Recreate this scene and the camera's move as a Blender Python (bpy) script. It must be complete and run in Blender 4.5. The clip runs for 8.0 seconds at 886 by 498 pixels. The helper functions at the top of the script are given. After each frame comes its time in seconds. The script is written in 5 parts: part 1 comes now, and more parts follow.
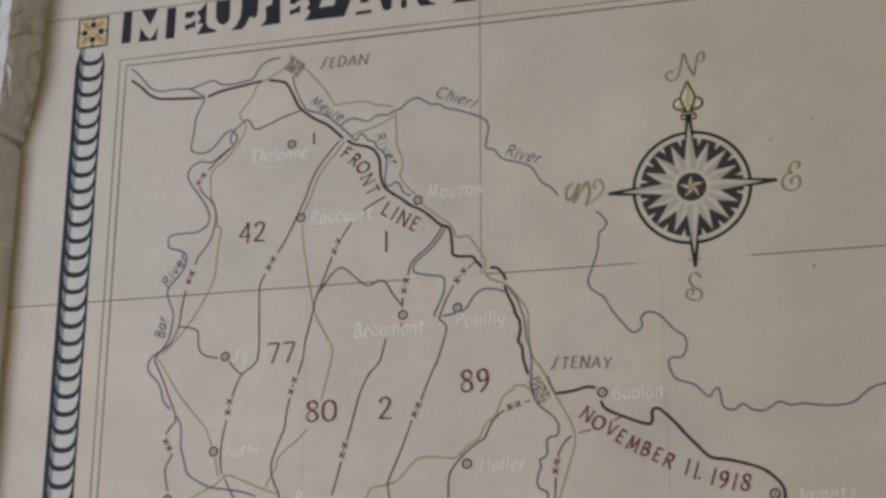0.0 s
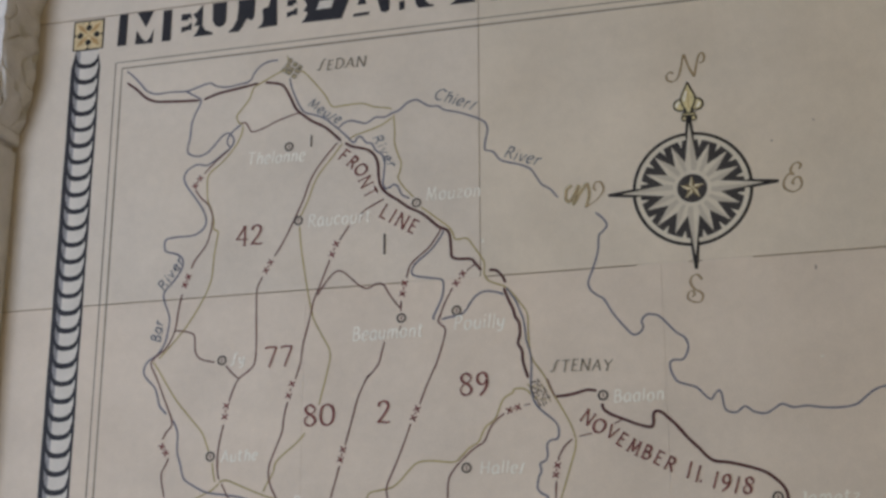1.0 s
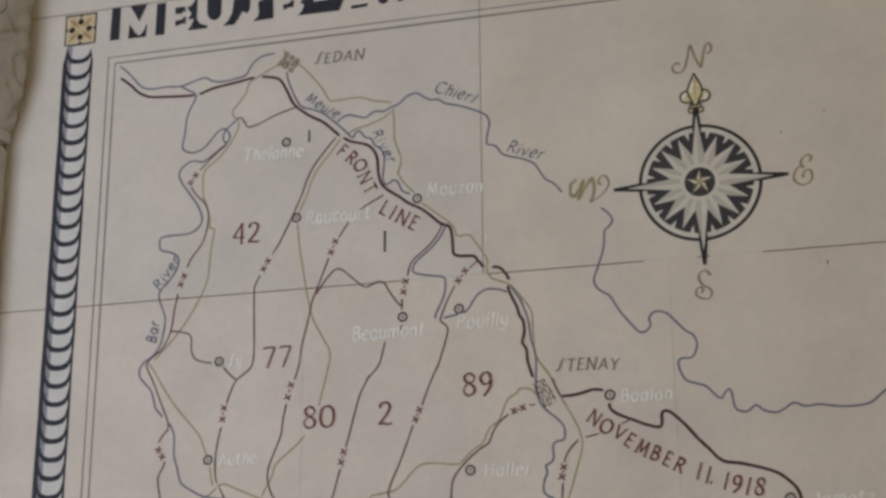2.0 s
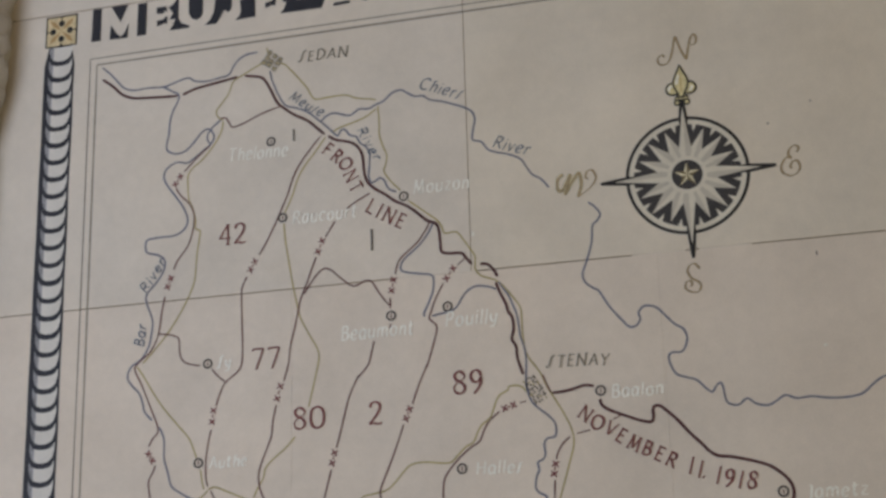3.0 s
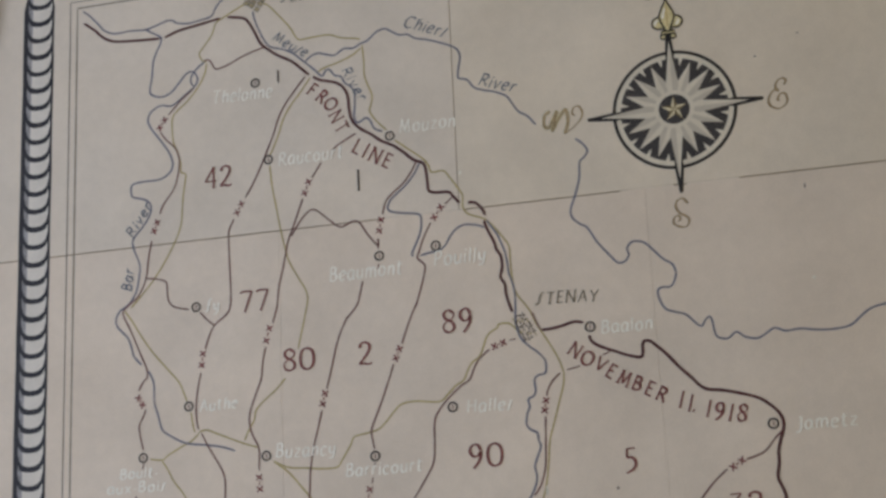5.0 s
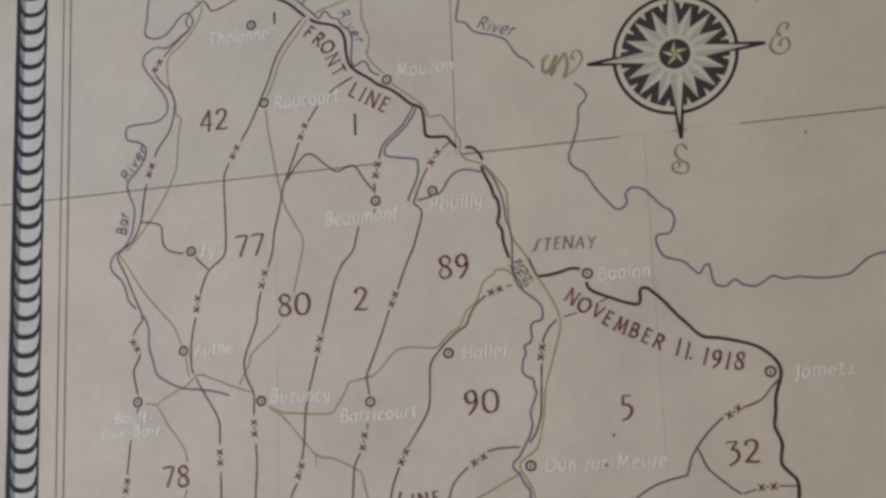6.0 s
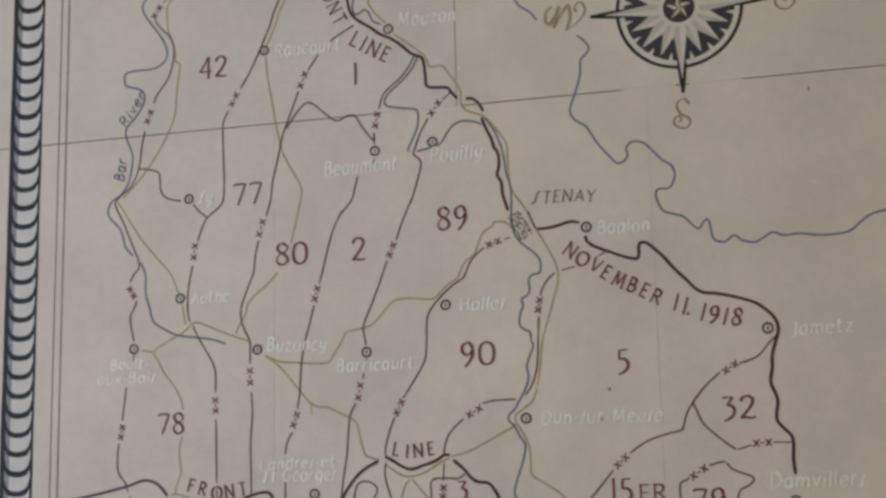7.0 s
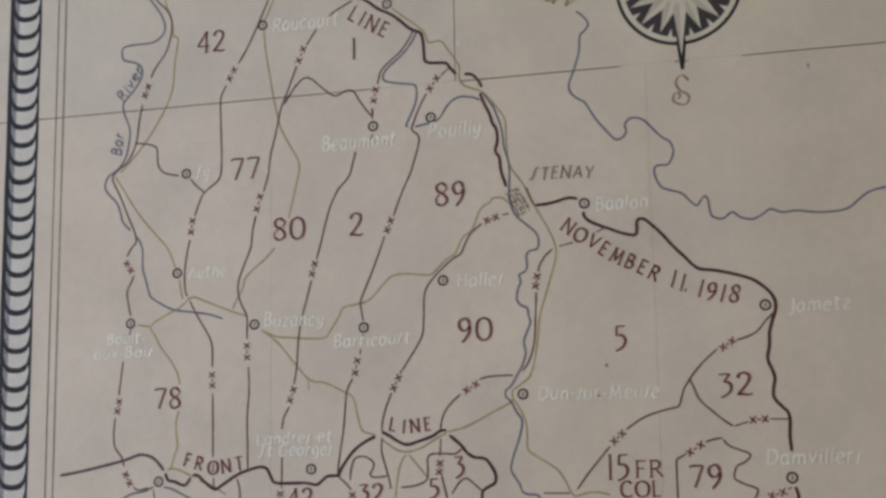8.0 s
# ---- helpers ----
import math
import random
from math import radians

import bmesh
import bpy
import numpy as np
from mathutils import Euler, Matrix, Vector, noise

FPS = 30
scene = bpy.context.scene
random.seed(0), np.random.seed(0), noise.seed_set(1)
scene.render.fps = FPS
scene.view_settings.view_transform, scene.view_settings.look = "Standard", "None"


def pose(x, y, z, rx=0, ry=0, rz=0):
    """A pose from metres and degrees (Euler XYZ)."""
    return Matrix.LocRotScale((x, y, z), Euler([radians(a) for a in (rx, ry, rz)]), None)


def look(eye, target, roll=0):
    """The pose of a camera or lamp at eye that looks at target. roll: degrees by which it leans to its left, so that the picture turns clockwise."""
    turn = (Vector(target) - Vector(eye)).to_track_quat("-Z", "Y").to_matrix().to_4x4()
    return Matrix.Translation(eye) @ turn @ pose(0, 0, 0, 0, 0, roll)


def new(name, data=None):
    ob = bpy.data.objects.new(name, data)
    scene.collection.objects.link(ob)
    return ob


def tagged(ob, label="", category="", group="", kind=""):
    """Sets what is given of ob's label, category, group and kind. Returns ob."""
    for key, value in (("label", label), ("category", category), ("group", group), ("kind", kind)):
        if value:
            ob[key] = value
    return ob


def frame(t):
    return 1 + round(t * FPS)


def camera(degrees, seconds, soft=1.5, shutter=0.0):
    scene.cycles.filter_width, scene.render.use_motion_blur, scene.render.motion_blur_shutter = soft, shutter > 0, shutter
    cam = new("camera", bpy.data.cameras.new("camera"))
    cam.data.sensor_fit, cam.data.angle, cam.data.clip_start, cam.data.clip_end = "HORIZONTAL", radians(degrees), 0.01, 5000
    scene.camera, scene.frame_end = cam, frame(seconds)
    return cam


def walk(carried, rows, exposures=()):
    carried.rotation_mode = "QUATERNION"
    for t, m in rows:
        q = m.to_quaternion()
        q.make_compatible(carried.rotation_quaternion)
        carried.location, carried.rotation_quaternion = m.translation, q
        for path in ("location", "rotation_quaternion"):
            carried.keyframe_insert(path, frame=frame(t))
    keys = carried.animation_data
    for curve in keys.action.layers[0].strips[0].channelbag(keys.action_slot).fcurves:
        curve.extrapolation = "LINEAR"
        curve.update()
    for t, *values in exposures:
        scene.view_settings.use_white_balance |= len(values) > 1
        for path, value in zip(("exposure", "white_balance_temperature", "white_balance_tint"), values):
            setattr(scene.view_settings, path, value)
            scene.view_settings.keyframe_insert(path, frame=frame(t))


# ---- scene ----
cam = camera(33.95, 8.0, soft=3.0)
ROWS = [
    (0.0, 0.8041, -3.1471, 1.5975, 106.037, -0.121, 15.864),
    (0.5, 0.7883, -3.1460, 1.5729, 106.678, -0.272, 15.324),
    (1.0, 0.7835, -3.1188, 1.5808, 106.564, 0.016, 15.641),
    (1.2, 0.7731, -3.1113, 1.5896, 106.516, 0.072, 15.566),
    (2.3, 0.7558, -3.0359, 1.6183, 106.147, 0.672, 15.711),
    (2.5, 0.7551, -3.0355, 1.6285, 105.947, 0.974, 15.613),
    (3.0, 0.7643, -3.0348, 1.6364, 105.836, 1.555, 15.712),
    (3.5, 0.7687, -3.0293, 1.6355, 105.776, 2.473, 16.103),
    (4.0, 0.7693, -3.0299, 1.6338, 105.989, 2.981, 16.456),
    (4.5, 0.7655, -3.0214, 1.6297, 105.037, 2.904, 16.195),
    (4.7, 0.7596, -3.0209, 1.6252, 104.473, 2.761, 15.847),
    (5.8, 0.7588, -2.9978, 1.6109, 102.301, 2.304, 15.345),
    (6.0, 0.7668, -2.9875, 1.6143, 101.831, 2.163, 15.536),
    (6.5, 0.7641, -2.9818, 1.6068, 101.088, 1.800, 15.460),
    (7.0, 0.7628, -2.9741, 1.5989, 100.230, 1.237, 15.297),
    (7.5, 0.7600, -2.9731, 1.5954, 99.869, 1.068, 15.136),
    (8.0, 0.7570, -2.9685, 1.5809, 99.616, 0.945, 15.083),
]
walk(cam, [(t, pose(x, y, z, rx, ry, rz)) for t, x, y, z, rx, ry, rz in ROWS])

# ---- world and light ----
world = bpy.data.worlds.new("sky")
scene.world = world
world.use_nodes = True
wn = world.node_tree.nodes
sky = wn.new("ShaderNodeTexSky")
sky.sky_type, sky.sun_disc, sky.sun_elevation, sky.sun_rotation = "NISHITA", False, radians(41), radians(-19)
world.node_tree.links.new(sky.outputs[0], wn["Background"].inputs[0])
wn["Background"].inputs[1].default_value = 0.10
sun = new("sun", bpy.data.lights.new("sun", "SUN"))
sun.data.energy, sun.data.angle, sun.data.color = 2.5, radians(0.6), (1.0, 0.95, 0.88)
sun.matrix_world = look((-8, 20, 22), (0, -3, 0))
scene.view_settings.exposure = -0.05


def area_lamp(name, at, towards, w, h, watts, colour):
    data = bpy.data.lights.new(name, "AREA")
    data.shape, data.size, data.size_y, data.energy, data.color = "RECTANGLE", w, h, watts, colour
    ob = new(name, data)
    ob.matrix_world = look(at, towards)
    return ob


# cool skylight through one tall window behind the viewer
area_lamp("south_skylight", (-2.25, -4.72, 2.2), (-2.25, 0.0, 2.2), 1.4, 2.9, 121, (0.77, 0.90, 1.12))
# added warm fill with no known source, yellows the right side of the map
area_lamp("south_warm_fill", (2.6, -4.72, 2.2), (2.6, 0.0, 2.2), 1.3, 2.9, 20, (1.00, 0.90, 0.36))

# ---- materials ----


def material(name, base, rough=0.8, grain=0.06, blotch=0.10, grain_size=220.0, blotch_size=5.0, bump=0.0, worn=0.0, worn_size=260.0, tint=None, metal=0.0, spread=0.0):
    """A procedural surface: fine grain, larger blotches, a little relief, and bare patches where paint is worn off."""
    m = bpy.data.materials.new(name)
    m.use_nodes = True
    n, l = m.node_tree.nodes, m.node_tree.links
    bsdf = n["Principled BSDF"]
    bsdf.inputs["Roughness"].default_value = rough
    bsdf.inputs["Metallic"].default_value = metal
    bsdf.inputs["Specular IOR Level"].default_value = 0.3
    at = n.new("ShaderNodeNewGeometry")

    def noise_node(size, detail):
        t = n.new("ShaderNodeTexNoise")
        t.inputs["Scale"].default_value, t.inputs["Detail"].default_value = size, detail
        l.new(at.outputs["Position"], t.inputs["Vector"])
        return t

    fine, large = noise_node(grain_size, 3.0), noise_node(blotch_size, 4.0)

    def spread_map(source, amount):
        r = n.new("ShaderNodeMapRange")
        r.inputs["From Min"].default_value, r.inputs["From Max"].default_value = 0.25, 0.75
        r.inputs["To Min"].default_value, r.inputs["To Max"].default_value = 1.0 - amount, 1.0 + amount
        l.new(source, r.inputs["Value"])
        return r.outputs[0]

    def times(a, b):
        x = n.new("ShaderNodeMath")
        x.operation = "MULTIPLY"
        l.new(a, x.inputs[0])
        l.new(b, x.inputs[1])
        return x.outputs[0]

    medium = noise_node(blotch_size * 9.0, 5.0)
    value = times(times(spread_map(fine.outputs[0], grain), spread_map(large.outputs[0], blotch)), spread_map(medium.outputs[0], (grain + blotch) * 0.24))
    if spread:
        info = n.new("ShaderNodeObjectInfo")
        value = times(value, spread_map(info.outputs["Random"], spread))
    colour = n.new("ShaderNodeMix")
    colour.data_type = "RGBA"
    tone = noise_node(blotch_size * 0.6, 2.0)
    colour.inputs[6].default_value = (*base, 1)
    colour.inputs[7].default_value = (*(tint or base), 1)
    l.new(tone.outputs[0], colour.inputs[0])
    scale = n.new("ShaderNodeVectorMath")
    scale.operation = "SCALE"
    l.new(colour.outputs[2], scale.inputs[0])
    l.new(value, scale.inputs["Scale"])
    l.new(scale.outputs[0], bsdf.inputs["Base Color"])
    if bump:
        b = n.new("ShaderNodeBump")
        b.inputs["Strength"].default_value, b.inputs["Distance"].default_value = 0.6, bump
        relief = noise_node(grain_size * 0.4, 5.0)
        l.new(relief.outputs[0], b.inputs["Height"])
        l.new(b.outputs[0], bsdf.inputs["Normal"])
    if worn:
        rub, area = noise_node(worn_size, 4.0), noise_node(14.0, 2.0)
        mask = n.new("ShaderNodeMapRange")
        mask.inputs["From Min"].default_value, mask.inputs["From Max"].default_value = 0.30, 0.62
        mask.inputs["To Min"].default_value, mask.inputs["To Max"].default_value = worn * 1.7, worn * 0.4
        mix_in = n.new("ShaderNodeMath")
        mix_in.operation = "ADD"
        mix_in.inputs[1].default_value = 0.0
        half = n.new("ShaderNodeMath")
        half.operation = "MULTIPLY_ADD"
        half.inputs[1].default_value, half.inputs[2].default_value = 0.5, -0.25
        l.new(area.outputs[0], half.inputs[0])
        l.new(rub.outputs[0], mix_in.inputs[0])
        l.new(half.outputs[0], mix_in.inputs[1])
        l.new(mix_in.outputs[0], mask.inputs["Value"])
        bare, mixed = n.new("ShaderNodeBsdfTransparent"), n.new("ShaderNodeMixShader")
        l.new(mask.outputs[0], mixed.inputs[0])
        l.new(bsdf.outputs[0], mixed.inputs[1])
        l.new(bare.outputs[0], mixed.inputs[2])
        l.new(mixed.outputs[0], n["Material Output"].inputs[0])
    return m


STONE = material("limestone", (0.700, 0.589, 0.483), 0.78, 0.055, 0.085, 260, 4.5, 0.0003, tint=(0.645, 0.567, 0.494), spread=0.015)
STONE_BUFF = material("buff_limestone", (0.698, 0.586, 0.466), 0.78, 0.055, 0.085, 260, 4.5, 0.0003, tint=(0.643, 0.564, 0.480), spread=0.015)
STONE_ROSE = material("rose_limestone", (0.718, 0.590, 0.478), 0.78, 0.055, 0.085, 260, 4.5, 0.0003, tint=(0.662, 0.569, 0.489), spread=0.015)
CARVED = material("carved_limestone", (0.72, 0.675, 0.65), 0.8, 0.06, 0.12, 300, 14.0, 0.0010, tint=(0.66, 0.62, 0.595))
MORTAR = material("mortar", (0.27, 0.20, 0.135), 0.9, 0.2, 0.2, 300, 14)
# tan chosen for unseen walls so that their bounce warms the map
WARM_BOUNCE = material("warm_bounce_plaster", (0.53, 0.405, 0.26), 0.85, 0.04, 0.08, 90, 2.0, 0.001)
PLASTER = material("plaster", (0.50, 0.46, 0.40), 0.85, 0.04, 0.08, 90, 2.0, 0.001)
FLOOR = material("floor_stone", (0.34, 0.30, 0.25), 0.55, 0.08, 0.12, 120, 3.0, 0.0006, spread=0.06)
BLUE = material("blue_grey_paint", (0.181, 0.181, 0.243), 0.75, 0.08, 0.14, 500, 25, worn=0.26)
SLATE = material("slate_blue_paint", (0.125, 0.155, 0.215), 0.75, 0.08, 0.14, 500, 25, worn=0.27)
RING = material("soft_black_paint", (0.066, 0.054, 0.052), 0.7, 0.08, 0.16, 500, 25, worn=0.14)
OLIVE = material("olive_paint", (0.500, 0.400, 0.200), 0.75, 0.08, 0.14, 500, 25, worn=0.26)
MAROON = material("maroon_paint", (0.188, 0.037, 0.039), 0.7, 0.08, 0.18, 500, 25, worn=0.14, tint=(0.20, 0.060, 0.060))
CROSS = material("faded_maroon_paint", (0.206, 0.052, 0.057), 0.7, 0.08, 0.18, 500, 25, worn=0.16)
BROWN = material("dark_brown_paint", (0.165, 0.066, 0.067), 0.7, 0.08, 0.16, 500, 25, worn=0.24)
FRONTP = material("front_line_paint", (0.082, 0.020, 0.024), 0.65, 0.08, 0.2, 500, 25, worn=0.10)
PLUM = material("plum_paint", (0.13, 0.075, 0.085), 0.65, 0.08, 0.2, 500, 25, worn=0.14)
WHITE = material("white_paint", (0.93, 0.88, 0.79), 0.7, 0.05, 0.08, 500, 25, worn=0.145, worn_size=230)
UMBER = material("umber_paint", (0.20, 0.175, 0.135), 0.75, 0.08, 0.16, 500, 25, worn=0.24)
INK = material("slate_paint", (0.025, 0.024, 0.031), 0.6, 0.10, 0.2, 400, 20, worn=0.05)
BLACK = material("black_paint", (0.020, 0.017, 0.017), 0.6, 0.10, 0.2, 400, 20, worn=0.05)
CHARCOAL = material("charcoal_paint", (0.050, 0.043, 0.043), 0.6, 0.10, 0.25, 400, 20, worn=0.07)
PALE = material("pale_paint", (0.65, 0.59, 0.53), 0.7, 0.05, 0.08, 400, 20)
CHALK = material("chalk_paint", (0.665, 0.59, 0.485), 0.7, 0.05, 0.10, 400, 20)
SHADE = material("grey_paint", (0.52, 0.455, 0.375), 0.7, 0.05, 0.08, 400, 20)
GOLD = material("gold_paint", (0.62, 0.51, 0.25), 0.5, 0.08, 0.2, 300, 60, tint=(0.68, 0.58, 0.34))
TARNISH = material("tarnished_gold_paint", (0.17, 0.125, 0.062), 0.6, 0.10, 0.2, 300, 60)
CREAM = material("cream_gold_paint", (0.70, 0.60, 0.40), 0.6, 0.08, 0.2, 300, 60)
ANTIQUE = material("antique_gold_paint", (0.66, 0.50, 0.265), 0.55, 0.10, 0.2, 300, 60, tint=(0.62, 0.50, 0.32))
RUST = material("rust_gold_paint", (0.46, 0.285, 0.125), 0.55, 0.10, 0.2, 300, 60)
DEEP_GOLD = material("deep_gold_paint", (0.47, 0.335, 0.145), 0.5, 0.08, 0.2, 300, 60)
OCHRE = material("ochre_paint", (0.37, 0.265, 0.145), 0.7, 0.10, 0.2, 400, 40, worn=0.30)
RULE = material("rule_paint", (0.19, 0.155, 0.125), 0.75, 0.10, 0.2, 400, 30, worn=0.15)
RULE_PALE = material("pale_rule_paint", (0.31, 0.26, 0.205), 0.75, 0.10, 0.2, 400, 30, worn=0.18)
RULE_FAINT = material("faded_rule_paint", (0.29, 0.245, 0.20), 0.75, 0.10, 0.2, 400, 30, worn=0.26)
SCALE_GREY = material("scale_grey_paint", (0.33, 0.315, 0.325), 0.75, 0.10, 0.2, 400, 30, worn=0.3)
FLECK = material("pale_lime", (0.85, 0.80, 0.70), 0.85, 0.1, 0.15, 300, 30, worn=0.25)
WASH = material("faded_gold_wash", (0.66, 0.56, 0.35), 0.75, 0.10, 0.2, 300, 40, worn=0.48)
STAIN = material("stain", (0.27, 0.22, 0.19), 0.85, 0.1, 0.2, 300, 30, worn=0.2)

# ---- helpers ----
from mathutils.geometry import tessellate_polygon


def part(name, bm, material_, parent=None, label=""):
    mesh = bpy.data.meshes.new(name)
    bm.to_mesh(mesh)
    bm.free()
    mesh.materials.append(material_)
    ob = new(name, mesh)
    ob.parent = parent
    return tagged(ob, label)


def thing(name, label, category, at=(0, 0, 0), group="", kind=""):
    ob = new(name)
    ob.empty_display_size = 0.05
    ob.location = at
    return tagged(ob, label, category, group, kind)


def box(bm, x0, x1, y0, y1, z0, z1, bevel=0.0):
    made = bmesh.ops.create_cube(bm, size=1)["verts"]
    for v in made:
        v.co = Vector((x0 + (v.co.x + 0.5) * (x1 - x0), y0 + (v.co.y + 0.5) * (y1 - y0), z0 + (v.co.z + 0.5) * (z1 - z0)))
    if bevel:
        edges = list({e for v in made for e in v.link_edges})
        bmesh.ops.bevel(bm, geom=edges, offset=bevel, segments=2, profile=0.5, affect="EDGES")


def smooth(points, steps=5):
    """A rounded line through the points."""
    p = [Vector(q) for q in points]
    if len(p) < 3:
        return p
    p = [2 * p[0] - p[1], *p, 2 * p[-1] - p[-2]]
    out = []
    for a, b, c, d in zip(p, p[1:], p[2:], p[3:]):
        for k in range(steps):
            t = k / steps
            out.append(0.5 * (2 * b + (c - a) * t + (2 * a - 5 * b + 4 * c - d) * t * t + (3 * b - a - 3 * c + d) * t ** 3))
    return out + [p[-2]]


LAYER = [0]


def lift(base):
    """Each coat of paint lies a hair above the one before."""
    LAYER[0] += 1
    return -(base + LAYER[0] * 2e-6)


def ribbon(bm, line, width, y, uneven=0.12, nib=None, seed=0.0):
    """A brush stroke along a line in the wall's plane; nib: the angle and the thin part of a broad brush."""
    line = [Vector(q) for q in line]
    n, rows = len(line), []
    run = 0.0
    for i, p in enumerate(line):
        d = line[min(i + 1, n - 1)] - line[max(i - 1, 0)]
        if i:
            run += (p - line[i - 1]).length
        d = d.normalized() if d.length > 1e-9 else Vector((1, 0))
        side = Vector((-d.y, d.x))
        w = width * (1 + uneven * noise.noise((run * 45.0, seed, 0.3)) + 0.6 * uneven * noise.noise((run * 160.0, seed, 4.3)))
        if nib:
            w *= nib[1] + (1 - nib[1]) * abs(d.x * math.sin(radians(nib[0])) - d.y * math.cos(radians(nib[0])))
        if i in (0, n - 1):
            w *= 0.75
        rows.append([bm.verts.new((q.x, y, q.y)) for q in (p + side * w / 2, p - side * w / 2)])
    for a, b in zip(rows, rows[1:]):
        bm.faces.new((a[0], a[1], b[1], b[0]))


def face(bm, points, y):
    made = [bm.verts.new((x, y, z)) for x, z in points]
    for tri in tessellate_polygon([[Vector((x, z, 0)) for x, z in points]]):
        bm.faces.new([made[k] for k in tri])


def disc(bm, cx, cz, rx, y, rz=None, n=32, hole=0.0):
    rz = rx if rz is None else rz
    outer = [(cx + rx * math.cos(k * math.tau / n), cz + rz * math.sin(k * math.tau / n)) for k in range(n)]
    if not hole:
        bm.faces.new([bm.verts.new((x, y, z)) for x, z in outer])
        return
    a = [bm.verts.new((x, y, z)) for x, z in outer]
    b = [bm.verts.new((cx + (x - cx) * hole, y, cz + (z - cz) * hole)) for x, z in outer]
    for k in range(n):
        bm.faces.new((a[k], a[(k + 1) % n], b[(k + 1) % n], b[k]))


def stroke(name, points, width, paint, parent, base, label="", uneven=0.14):
    bm = bmesh.new()
    ribbon(bm, smooth(points), width, lift(base), uneven, seed=LAYER[0] * 0.37)
    return part(name, bm, paint, parent, label)


